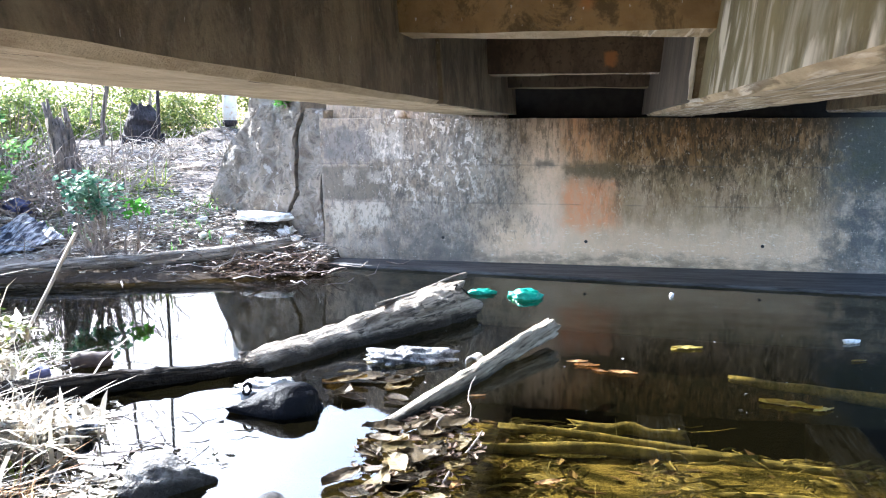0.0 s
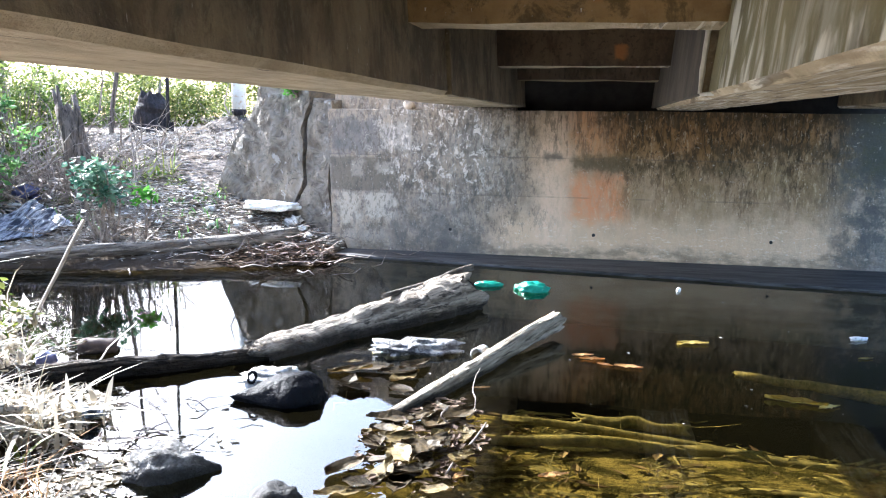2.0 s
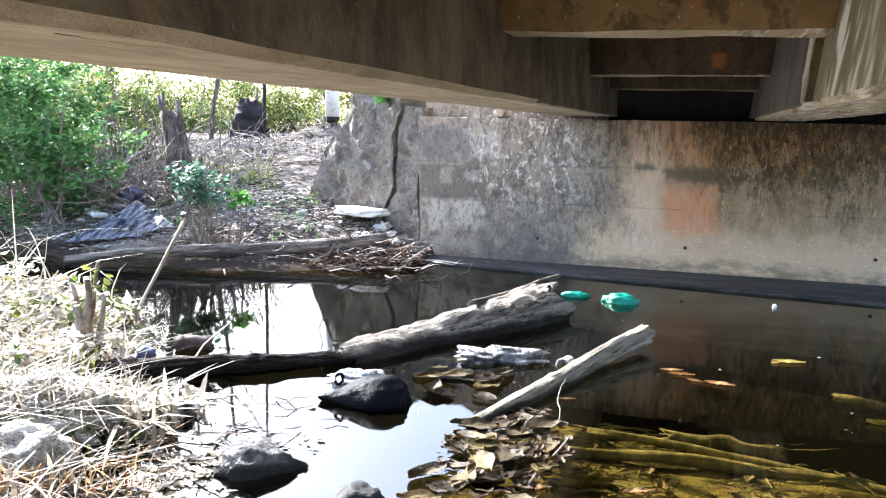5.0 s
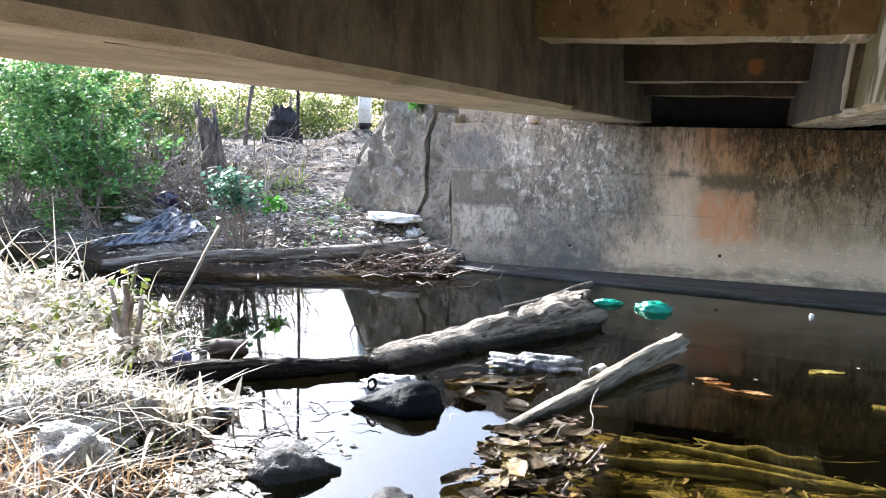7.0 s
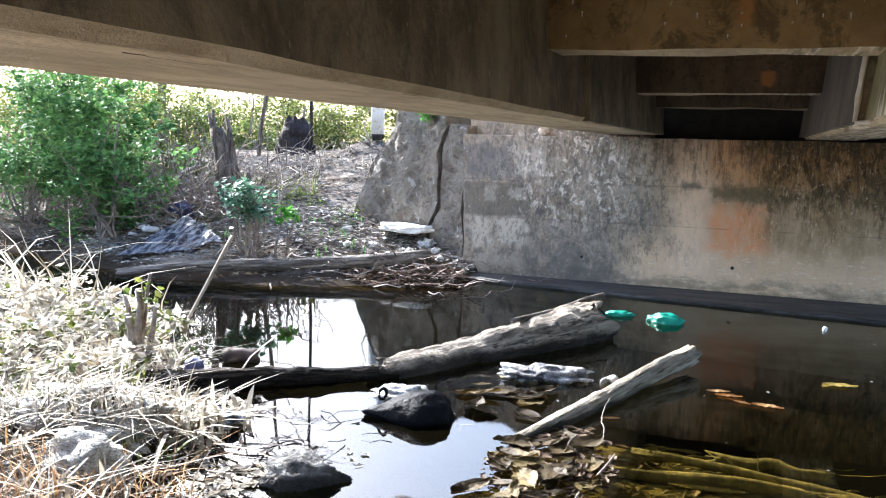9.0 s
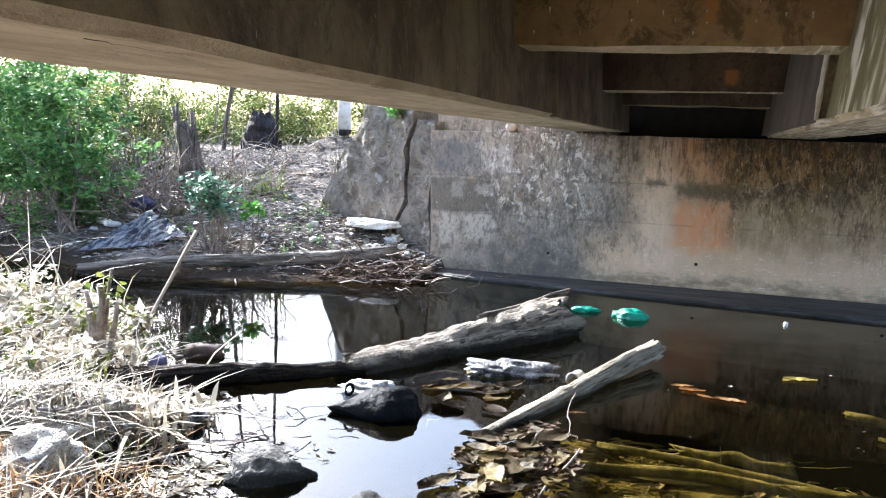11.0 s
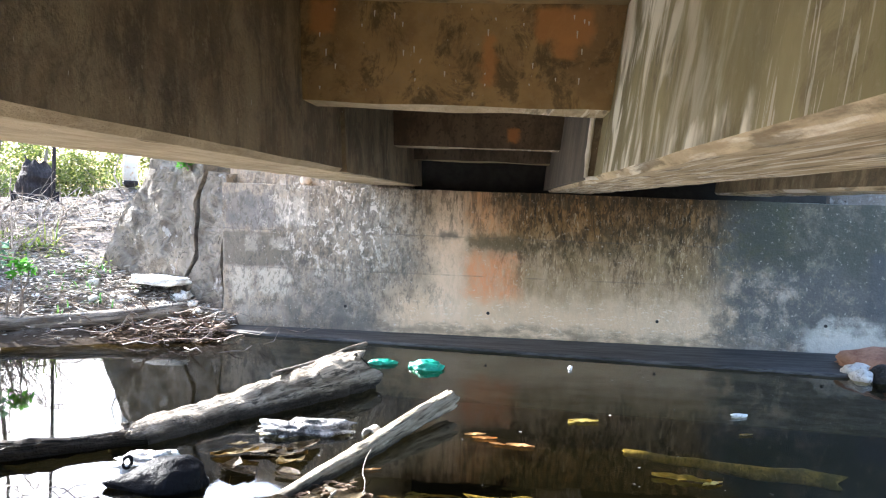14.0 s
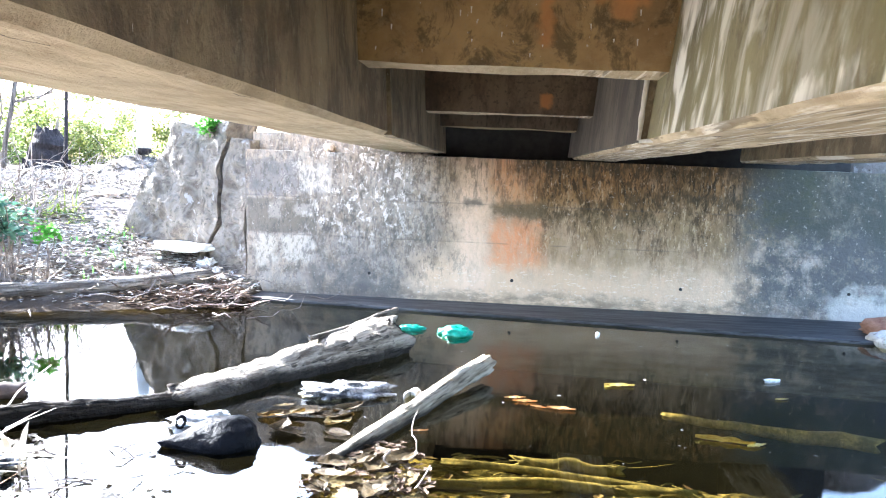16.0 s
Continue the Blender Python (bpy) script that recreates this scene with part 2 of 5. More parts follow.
def girder_material():
    k = Mat("brown_stained_girder_concrete", 0.72)
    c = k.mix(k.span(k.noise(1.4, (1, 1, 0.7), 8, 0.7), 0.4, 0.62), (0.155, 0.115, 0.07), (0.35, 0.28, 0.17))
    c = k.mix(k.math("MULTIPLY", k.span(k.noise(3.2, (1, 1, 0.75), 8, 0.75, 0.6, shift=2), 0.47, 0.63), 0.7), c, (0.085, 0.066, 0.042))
    c = k.mix(k.math("MULTIPLY", k.span(k.noise(13, (1, 1, 0.7), 7, 0.75, shift=6), 0.52, 0.64), 0.5), c, (0.33, 0.29, 0.19))
    c = k.mix(k.math("MULTIPLY", k.span(k.noise(5, (1, 1, 0.25), 6, 0.7, shift=9), 0.55, 0.66), 0.22), c, (0.09, 0.07, 0.045))
    c = k.mix(k.span(k.noise(60, (1, 1, 0.3), 2, shift=5), 0.735, 0.76), c, (0.6, 0.57, 0.5))
    return k.done(c, k.math("ADD", k.noise(9, detail=8), k.noise(40, detail=5)), 0.5, 0.02)


def limed_sun_dappled_material():
    """The same concrete with painted dapples of water-reflected sun and some real lime drips."""
    k = Mat("lime_and_painted_dapple_girder", 0.72)
    c = k.mix(k.span(k.noise(1.6, (1, 1, 0.6), 6), 0.35, 0.68), (0.20, 0.175, 0.085), (0.36, 0.315, 0.165))
    c = k.mix(k.math("MULTIPLY", k.span(k.noise(3.5, (1, 1, 0.8), 8, 0.75, 0.5, shift=2), 0.5, 0.64), 0.6), c, (0.12, 0.096, 0.055))
    c = k.mix(k.math("MULTIPLY", k.span(k.noise(22, detail=7, rough=0.75, shift=12), 0.52, 0.66), 0.35), c, (0.38, 0.33, 0.22))
    ax = k.axes()
    # white runs paint the sunlight that ripples off the water onto the web
    runs = k.math("MAXIMUM", k.span(k.noise(4.6, (1, 1.0, 0.42), 4, 0.5, distort=0.9, shift=6), 0.44, 0.62), k.math("MULTIPLY", k.span(k.noise(9, (1, 1.0, 0.3), 3, 0.5, distort=0.6, shift=16), 0.52, 0.68), 0.6))
    zone = k.math("MAXIMUM", k.math("MULTIPLY", k.span(ax[1], -2.9, -0.7), k.span(ax[1], -0.15, 0.1, 1, 0)), k.math("MAXIMUM", k.patch(-2.65, -1.8, 1.75, 1.92, 0.04, 0.08, 9, 1), k.math("MULTIPLY", k.patch(-2.4, -2.05, 1.9, 2.3, 0.08, 0.1, 6, 1), 0.35)))
    c = k.mix(k.math("MULTIPLY", runs, zone), c, (0.86, 0.83, 0.73))
    fine = k.math("MULTIPLY", k.span(k.noise(26, (1, 1.5, 0.07), 5, 0.6, 0.8, shift=4), 0.57, 0.63), k.math("MULTIPLY", k.span(ax[1], -3.3, -3.1), k.span(ax[1], -2.8, -2.6, 1, 0)))
    c = k.mix(k.math("MULTIPLY", fine, 0.55), c, (0.75, 0.73, 0.66))
    return k.done(c, k.noise(14, (1, 1, 0.4), 7), 0.35, 0.02)


def soffit_material():
    k = Mat("sandy_water_lit_soffit", 0.85)
    # sandy tan raised above the web colour for light thrown up by the water
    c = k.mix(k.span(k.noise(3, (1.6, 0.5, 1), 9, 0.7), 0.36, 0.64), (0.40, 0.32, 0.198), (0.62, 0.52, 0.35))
    c = k.mix(k.math("MULTIPLY", k.span(k.noise(7, (3, 0.35, 1), 9, 0.7, 0.3, shift=3), 0.5, 0.66), 0.45), c, (0.28, 0.185, 0.10))
    c = k.mix(k.span(k.noise(5, (1, 0.8, 1), 4, shift=8), 0.69, 0.72), c, (0.07, 0.05, 0.03))
    ax = k.axes()
    # pale and dark bands beyond x = 1 imitate rippling reflected sunlight
    bands = k.math("MULTIPLY", k.span(k.noise(9, (2.4, 0.16, 1), 5, 0.6, 0.3, shift=14), 0.5, 0.62), k.span(ax[0], 1.0, 1.3))
    c = k.mix(k.math("MULTIPLY", bands, 0.75), c, (0.86, 0.82, 0.72))
    c = k.mix(k.math("MULTIPLY", k.math("MULTIPLY", k.span(k.noise(9, (2.2, 0.2, 1), 6, 0.6, 0.3, shift=24), 0.52, 0.62), k.span(ax[0], 1.0, 1.3)), 0.7), c, (0.13, 0.095, 0.05))
    return k.done(c, k.math("ADD", k.noise(12, (2, 0.6, 1), 8), k.noise(60, detail=5)), 0.6, 0.025)


def diaphragm_material():
    k = Mat("rust_stained_diaphragm", 0.75)
    c = k.mix(k.span(k.noise(2.4, detail=6), 0.35, 0.65), (0.24, 0.152, 0.066), (0.43, 0.295, 0.13))
    c = k.mix(k.math("MULTIPLY", k.span(k.noise(4.5, (1, 1, 0.7), 8, 0.75, 0.5, shift=4), 0.48, 0.6), 0.8), c, (0.09, 0.064, 0.032))
    c = k.mix(k.math("MULTIPLY", k.span(k.noise(16, detail=7, rough=0.75, shift=9), 0.52, 0.62), 0.4), c, (0.36, 0.27, 0.15))
    for x0, x1, z0, z1 in ((0.0, 0.14, 2.55, 2.73), (0.93, 1.0, 2.3, 2.55), (1.2, 1.5, 2.52, 2.7), (1.3, 1.42, 2.44, 2.55)):
        c = k.mix(k.math("MULTIPLY", k.patch(x0, x1, z0, z1, 0.025, 0.05, 12), 0.8), c, (0.52, 0.25, 0.085))
    c = k.mix(k.span(k.noise(55, (1, 1, 0.35), 2, shift=5), 0.73, 0.755), c, (0.6, 0.57, 0.5))
    return k.done(c, k.noise(18, detail=7), 0.35, 0.015)


def shaded_rusty_beam_material():
    k = Mat("shaded_cross_beam_with_rust_patch", 0.8)
    # brown base darkened for the weak light in the bay; rust patches follow
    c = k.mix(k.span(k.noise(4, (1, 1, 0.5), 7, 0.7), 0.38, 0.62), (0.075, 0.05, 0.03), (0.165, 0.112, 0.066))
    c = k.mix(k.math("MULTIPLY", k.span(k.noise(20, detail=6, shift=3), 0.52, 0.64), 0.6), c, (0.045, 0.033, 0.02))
    for x0, x1 in ((1.06, 1.17), (2.9, 3.0)):
        c = k.mix(k.math("MULTIPLY", k.patch(x0, x1, 2.24, 2.36, 0.02, 0.06, 12), 0.85), c, (0.50, 0.20, 0.06))
    return k.done(c, k.noise(18, detail=7), 0.35, 0.015)


def water_material():
    """Still water: a clear sheet with a Fresnel gloss and faint ripples."""
    k = Mat("still_brown_water", 0.02)
    t = k.t.nodes
    t.remove(k.b)
    clear = t.new("ShaderNodeBsdfTransparent")
    clear.inputs["Color"].default_value = (0.68, 0.62, 0.39, 1)
    gloss = t.new("ShaderNodeBsdfGlossy")
    gloss.inputs["Roughness"].default_value = 0.03
    gloss.inputs["Color"].default_value = (1, 1, 1, 1)
    face = t.new("ShaderNodeLayerWeight")
    bump = t.new("ShaderNodeBump")
    bump.inputs["Strength"].default_value = 0.025
    bump.inputs["Distance"].default_value = 0.02
    k.put(bump.inputs["Height"], k.noise(3.0, (1, 1.6, 1), 3, 0.4))
    k.link(bump.outputs[0], gloss.inputs["Normal"])
    k.link(bump.outputs[0], face.inputs["Normal"])
    grazing = k.math("POWER", face.outputs["Facing"], 1.7)
    share = k.math("ADD", k.math("MULTIPLY", grazing, 0.24), 0.047)
    mixer = t.new("ShaderNodeMixShader")
    k.link(share, mixer.inputs[0])
    k.link(clear.outputs[0], mixer.inputs[1])
    k.link(gloss.outputs[0], mixer.inputs[2])
    k.link(mixer.outputs[0], t["Material Output"].inputs["Surface"])
    return k.m


def ground_material():
    k = Mat("leaf_littered_earth", 0.95)
    k.b.inputs["Specular IOR Level"].default_value = 0.0
    c = k.mix(k.span(k.noise(1.1, detail=6), 0.38, 0.62), (0.105, 0.087, 0.072), (0.26, 0.226, 0.195))
    c = k.mix(k.math("MULTIPLY", k.span(k.noise(14, detail=7, shift=2), 0.56, 0.64), 0.8), c, (0.34, 0.31, 0.28))
    c = k.mix(k.math("MULTIPLY", k.span(k.noise(24, detail=6, shift=6), 0.58, 0.66), 0.8), c, (0.05, 0.042, 0.035))
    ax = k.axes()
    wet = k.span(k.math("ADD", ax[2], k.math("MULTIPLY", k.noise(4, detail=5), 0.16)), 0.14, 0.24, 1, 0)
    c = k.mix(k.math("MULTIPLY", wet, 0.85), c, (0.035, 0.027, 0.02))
    # bed coloured near black under water, standing in for light lost in murk
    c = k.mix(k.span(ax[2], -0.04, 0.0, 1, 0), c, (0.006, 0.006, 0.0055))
    # algae tint fades out with depth to imitate the same murky water
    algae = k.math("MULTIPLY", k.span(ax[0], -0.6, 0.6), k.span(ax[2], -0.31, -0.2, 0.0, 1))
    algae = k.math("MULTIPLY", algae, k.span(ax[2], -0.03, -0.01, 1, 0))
    mud = k.mix(k.span(k.noise(3.2, (1, 2.0, 1), 8, 0.7, shift=8), 0.42, 0.6), (0.04, 0.037, 0.017), (0.25, 0.20, 0.08))
    mud = k.mix(k.math("MULTIPLY", k.span(k.noise(26, (1, 1.8, 1), 6, 0.7, shift=18), 0.5, 0.64), 0.6), mud, (0.06, 0.05, 0.02))
    c = k.mix(algae, c, mud)
    return k.done(c, k.math("ADD", k.noise(18, detail=8), k.noise(70, detail=3)), 0.9, 0.05)


def bark(name, a, b, crack=(0.03, 0.026, 0.022), along=(14, 14, 1.2), rough=0.9, spec=0.3, wet=0.8, line=0.025, edge=0.07):
    """Weathered wood whose grain runs along the object's z axis."""
    k = Mat(name, rough)
    k.b.inputs["Specular IOR Level"].default_value = spec
    c = k.mix(k.span(k.noise(1, along, 6, 0.65), 0.35, 0.65), a, b)
    c = k.mix(k.math("MULTIPLY", k.span(k.noise(1.9, along, 7, 0.7, shift=3), 0.51, 0.62), 0.9), c, crack)
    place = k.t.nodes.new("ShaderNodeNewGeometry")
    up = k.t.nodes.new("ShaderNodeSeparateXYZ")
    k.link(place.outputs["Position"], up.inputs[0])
    # dark lower band: wet wood at the waterline plus painted underside shade
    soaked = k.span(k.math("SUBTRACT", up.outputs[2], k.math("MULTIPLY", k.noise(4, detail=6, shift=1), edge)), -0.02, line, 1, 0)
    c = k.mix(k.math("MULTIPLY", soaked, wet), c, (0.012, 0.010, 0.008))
    return k.done(c, k.math("ADD", k.noise(1.6, along, 8, 0.7), k.noise(30, detail=4)), 0.95, 0.06)


def leafy(name, a, b, rough=0.55, through_light=0.35):
    """Leaves that vary from one to the next and let some light through."""
    k = Mat(name, rough)
    c = k.mix(k.island(), a, b)
    t = k.t.nodes
    tr = t.new("ShaderNodeBsdfTranslucent")
    k.put(tr.inputs["Color"], c)
    mixer = t.new("ShaderNodeMixShader")
    mixer.inputs[0].default_value = through_light
    k.link(k.b.outputs[0], mixer.inputs[1])
    k.link(tr.outputs[0], mixer.inputs[2])
    k.link(mixer.outputs[0], t["Material Output"].inputs["Surface"])
    k.b.inputs["Specular IOR Level"].default_value = 0.2
    return k.done(c)


M = {
    "wall": wall_material(),
    "girder": girder_material(),
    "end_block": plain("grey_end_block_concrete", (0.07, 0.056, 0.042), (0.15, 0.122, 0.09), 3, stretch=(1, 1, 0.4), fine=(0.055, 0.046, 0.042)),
    "shaded_beam": plain("shaded_brown_cross_beam", (0.075, 0.05, 0.03), (0.155, 0.108, 0.068), 4, stretch=(1, 1, 0.5), fine=(0.05, 0.036, 0.022)),
    "shaded_rusty_beam": shaded_rusty_beam_material(),
    "lime": plain("lime_and_lit_edge_white", (0.62, 0.60, 0.54), (0.78, 0.76, 0.70), 20),
    "soffit": soffit_material(),
    "limed_sun_dappled": limed_sun_dappled_material(),
    "diaphragm": diaphragm_material(),
    "water": water_material(),
    "ground": ground_material(),
    "slab": plain("brown_deck_soffit", (0.25, 0.195, 0.10), (0.44, 0.35, 0.19), 2.2, fine=(0.25, 0.19, 0.10)),
    "footing": plain("wet_dark_concrete", (0.02, 0.019, 0.019), (0.075, 0.073, 0.074), 5, 0.7, (0.3, 2.2, 3), spec=0.25, fine=(0.02, 0.019, 0.018)),
    "masonry": masonry_material(),
    "crack": plain("crack_and_shaded_gap", (0.015, 0.013, 0.012), (0.03, 0.027, 0.024), 6),
    "log_grey": bark("weathered_grey_log", (0.075, 0.058, 0.045), (0.33, 0.295, 0.255)),
    # dark line set high on the next two logs to paint their shaded undersides
    "log_wet_shaded_below": bark("grey_log_wet_and_shaded_below", (0.10, 0.078, 0.058), (0.45, 0.395, 0.325), wet=0.92, line=0.045, edge=0.13),
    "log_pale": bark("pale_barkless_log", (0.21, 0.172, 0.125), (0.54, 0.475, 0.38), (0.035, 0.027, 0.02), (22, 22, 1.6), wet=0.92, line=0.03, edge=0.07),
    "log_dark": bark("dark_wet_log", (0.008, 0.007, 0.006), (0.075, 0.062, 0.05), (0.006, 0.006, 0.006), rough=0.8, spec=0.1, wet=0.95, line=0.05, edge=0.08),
    "stub": bark("charred_stump_wood", (0.02, 0.016, 0.018), (0.05, 0.04, 0.042)),
    "snag": bark("split_grey_brown_trunk", (0.10, 0.078, 0.062), (0.23, 0.185, 0.155)),
    "black": plain("black_plastic_film", (0.003, 0.0035, 0.005), (0.008, 0.0085, 0.011), 6, 0.45, spec=0.04, bump=0.6, distance=0.03),
    "green": plain("green_plastic_film", (0.0, 0.19, 0.12), (0.02, 0.34, 0.24), 9, 0.35, bump=0.6, distance=0.02),
    "white": plain("white_plastic", (0.62, 0.62, 0.62), (0.82, 0.82, 0.82), 9, 0.45, fine=(0.35, 0.34, 0.32)),
    "rock": plain("dark_wet_rock", (0.010, 0.010, 0.010), (0.03, 0.029, 0.028), 6, 0.7, spec=0.2, bump=0.8, distance=0.03, fine=(0.05, 0.048, 0.045)),
}
from mathutils.bvhtree import BVHTree



# ---- building helpers ----
def thing(name, at=(0, 0, 0), label="", category="", group="", kind=""):
    ob = new(name)
    ob.empty_display_size = 0.1
    ob.location = at
    return tagged(ob, label, category, group, kind)


def part(name, bm, material, parent=None, label="", smooth=False):
    me = bpy.data.meshes.new(name)
    bm.to_mesh(me)
    bm.free()
    me.materials.append(material)
    if smooth:
        for p in me.polygons:
            p.use_smooth = True
    ob = new(name, me)
    if parent:
        ob.parent = parent
    if label:
        ob["label"] = label
    return ob


def prism(pts, axis, lo, hi, bevel=0.0):
    """A closed outline of 2D points drawn out along an axis (0 x, 1 y, 2 z)."""
    bm = bmesh.new()

    def place(p, v):
        return (v, p[0], p[1]) if axis == 0 else (p[0], v, p[1]) if axis == 1 else (p[0], p[1], v)

    a = [bm.verts.new(place(p, lo)) for p in pts]
    b = [bm.verts.new(place(p, hi)) for p in pts]
    bm.faces.new(a)
    bm.faces.new(b[::-1])
    for i in range(len(pts)):
        j = (i + 1) % len(pts)
        bm.faces.new((a[j], a[i], b[i], b[j]))
    bmesh.ops.recalc_face_normals(bm, faces=bm.faces)
    if bevel:
        bmesh.ops.bevel(bm, geom=bm.edges[:], offset=bevel, segments=2, affect="EDGES", profile=0.6)
    return bm


def box(x0, x1, y0, y1, z0, z1, bevel=0.0):
    return prism([(x0, y0), (x1, y0), (x1, y1), (x0, y1)], 2, z0, z1, bevel)


def roughen(bm, amount, scale, seed=0.0, keep=None):
    for v in bm.verts:
        n = noise.noise_vector(v.co * scale + Vector((seed, seed * 2, seed * 3)))
        if keep is None or keep(v.co):
            v.co += n * amount
    return bm


def grid_box(x0, x1, y0, y1, z0, z1, step):
    """A box whose faces are cut into cells of about the step."""
    bm = box(x0, x1, y0, y1, z0, z1)
    for axis, lo, hi in ((0, x0, x1), (1, y0, y1), (2, z0, z1)):
        n = max(1, int((hi - lo) / step))
        for i in range(1, n):
            no = Vector((0, 0, 0))
            no[axis] = 1
            co = Vector((0, 0, 0))
            co[axis] = lo + (hi - lo) * i / n
            bmesh.ops.bisect_plane(bm, geom=bm.verts[:] + bm.edges[:] + bm.faces[:], plane_co=co, plane_no=no)
    return bm


def tube(points, radii, sides=10, wobble=0.0, seed=0.0, ragged=0.0, ridge=0.0):
    """A tapered limb along the given points; wobble makes it uneven, ragged splinters its ends."""
    bm = bmesh.new()
    pts = [Vector(p) for p in points]
    rings = []
    for i, p in enumerate(pts):
        d = (pts[min(i + 1, len(pts) - 1)] - pts[max(i - 1, 0)]).normalized()
        side = d.cross(Vector((0, 0, 1)) if abs(d.z) < 0.9 else Vector((0, 1, 0))).normalized()
        up = side.cross(d)
        ring = []
        for k in range(sides):
            a = 2 * math.pi * k / sides
            r = radii[i] * (1 + wobble * noise.noise(Vector((math.cos(a) * 1.4 + seed, math.sin(a) * 1.4, i * 0.55 + seed))))
            if ridge:
                r *= 1 + ridge * noise.noise(Vector((math.cos(a) * 5.5 + seed, math.sin(a) * 5.5, i * 0.16))) + ridge * 0.6 * noise.noise(Vector((math.cos(a) * 13, math.sin(a) * 13 + seed, i * 0.3)))
            q = p + (side * math.cos(a) + up * math.sin(a)) * r
            if ragged and i in (0, len(pts) - 1):
                q += d * ragged * noise.noise(Vector((a * 1.7, seed, i))) * radii[i] * 2
            ring.append(bm.verts.new(q))
        rings.append(ring)
    for a, b in zip(rings, rings[1:]):
        for k in range(sides):
            bm.faces.new((a[k], a[(k + 1) % sides], b[(k + 1) % sides], b[k]))
    for ring, p, s in ((rings[0], pts[0], 1), (rings[-1], pts[-1], -1)):
        c = bm.verts.new(p + (pts[1] - pts[0] if s > 0 else pts[-2] - pts[-1]).normalized() * radii[0] * 0.15)
        for k in range(sides):
            bm.faces.new((c, ring[(k + 1) % sides], ring[k]) if s > 0 else (c, ring[k], ring[(k + 1) % sides]))
    bmesh.ops.recalc_face_normals(bm, faces=bm.faces)
    return bm


def limb(a, b, ra, rb, n=10, bend=0.05, seed=0.0):
    """Points and radii of a slightly crooked limb from a to b."""
    a, b = Vector(a), Vector(b)
    pts, rad = [], []
    for i in range(n + 1):
        u = i / n
        w = noise.noise_vector(Vector((u * 2.3 + seed, seed * 3.1, 0.3))) * bend * math.sin(math.pi * u)
        pts.append(a.lerp(b, u) + w)
        rad.append(ra + (rb - ra) * u)
    return pts, rad


def lying(name, a, b, ra, rb, material, label, category="log", sides=14, n=16, bend=0.05, wobble=0.25, seed=0.0, ragged=0.6, ridge=0.0):
    """A log or stick as an object whose own z axis runs along it, so that the grain follows it."""
    a, b = Vector(a), Vector(b)
    length = (b - a).length
    pts, rad = limb((0, 0, 0), (0, 0, length), ra, rb, n, bend, seed)
    ob = part(name, tube(pts, rad, sides, wobble, seed, ragged, ridge), material, smooth=True)
    ob.matrix_basis = Matrix.Translation(a) @ (b - a).to_track_quat("Z", "Y").to_matrix().to_4x4()
    return tagged(ob, label, category)


def from_lists(name, verts, faces, material, parent=None, label=""):
    me = bpy.data.meshes.new(name)
    me.from_pydata(verts, [], faces)
    me.materials.append(material)
    ob = new(name, me)
    if parent:
        ob.parent = parent
    if label:
        ob["label"] = label
    return ob


# ---- ground and water ----
FAR_SHORE = [(40, 5), (-1.9, 4.9), (-1.95, 4.6), (-2.6, 4.4), (-3.58, 3.88), (-4.4, 3.6), (-5.5, 3.42), (-7, 3.7), (-8.5, 4.3), (-12, 4.8), (-40, 6)]
NEAR_SHORE = [(-40, -1), (-9, 1.6), (-6, 1.9), (-4.3, 1.7), (-3.4, 1.2), (-2.6, 0.2), (-1.9, -0.7), (-1.3, -1.4), (-0.4, -2.3), (0.6, -3.2), (3, -3.6), (8, -3.8), (40, -4)]


def from_shore(x, y, line):
    best, side = 1e9, 0
    for (ax, ay), (bx, by) in zip(line, line[1:]):
        vx, vy, wx, wy = bx - ax, by - ay, x - ax, y - ay
        u = max(0, min(1, (wx * vx + wy * vy) / (vx * vx + vy * vy)))
        d = math.hypot(wx - u * vx, wy - u * vy)
        if d < best:
            best, side = d, vx * wy - vy * wx
    return best, side


def ease(v, lo, hi):
    u = max(0, min(1, (v - lo) / (hi - lo)))
    return u * u * (3 - 2 * u)


def height(x, y):
    d, s = from_shore(x, y, FAR_SHORE)
    d2, s2 = from_shore(x, y, NEAR_SHORE)
    if s < 0:
        z = 0.21 * d
        z = z if z < 0.95 else 0.95 + 0.4 * (1 - math.exp(-(z - 0.95) / 0.4))
        z += 0.42 * math.exp(-((x + 6.64) ** 2 + (y - 12.08) ** 2) / 0.7)
        if x > -2.2 and y < 6.2:
            z = z - (z + 0.62) * ease(x, -2.2, -1.95)
        # road embankment behind the wing wall
        behind = y - (5.75 - 0.5 * (x + 2.42)) if x < -2.3 else y - 6.2
        bank = 2.45 - 0.6 * max(0, -1.8 - x) - 0.9 * max(0, -4.5 - x) - 0.45 * max(0, x - 5.6)
        k = ease(behind, 0.05, 1.6) if x < -2.3 else ease(behind, 0.0, 0.4)
        z = max(z, z + (bank - z) * k) if bank > z else z
    elif s2 < 0:
        z = 0.55 * (1 - math.exp(-0.25 * d2 / 0.55))
    else:
        z = -min(0.2, 0.24 * min(d if x < -1.5 else 9, d2)) - 0.45 * ease(y + 0.12 * x + 0.25 * noise.noise(Vector((x * 0.9, y * 0.9, 7.7))), 0.5, 1.2) * ease(x, -1.6, -0.9)
    if -40 < x < 40 and -20 < y < 30:
        near = 1.0 if s < 0 or s2 < 0 else 0.5
        z += near * (0.05 * noise.noise(Vector((x * 1.3, y * 1.3, 0.2))) + 0.025 * noise.noise(Vector((x * 4, y * 4, 3.1))))
    return z


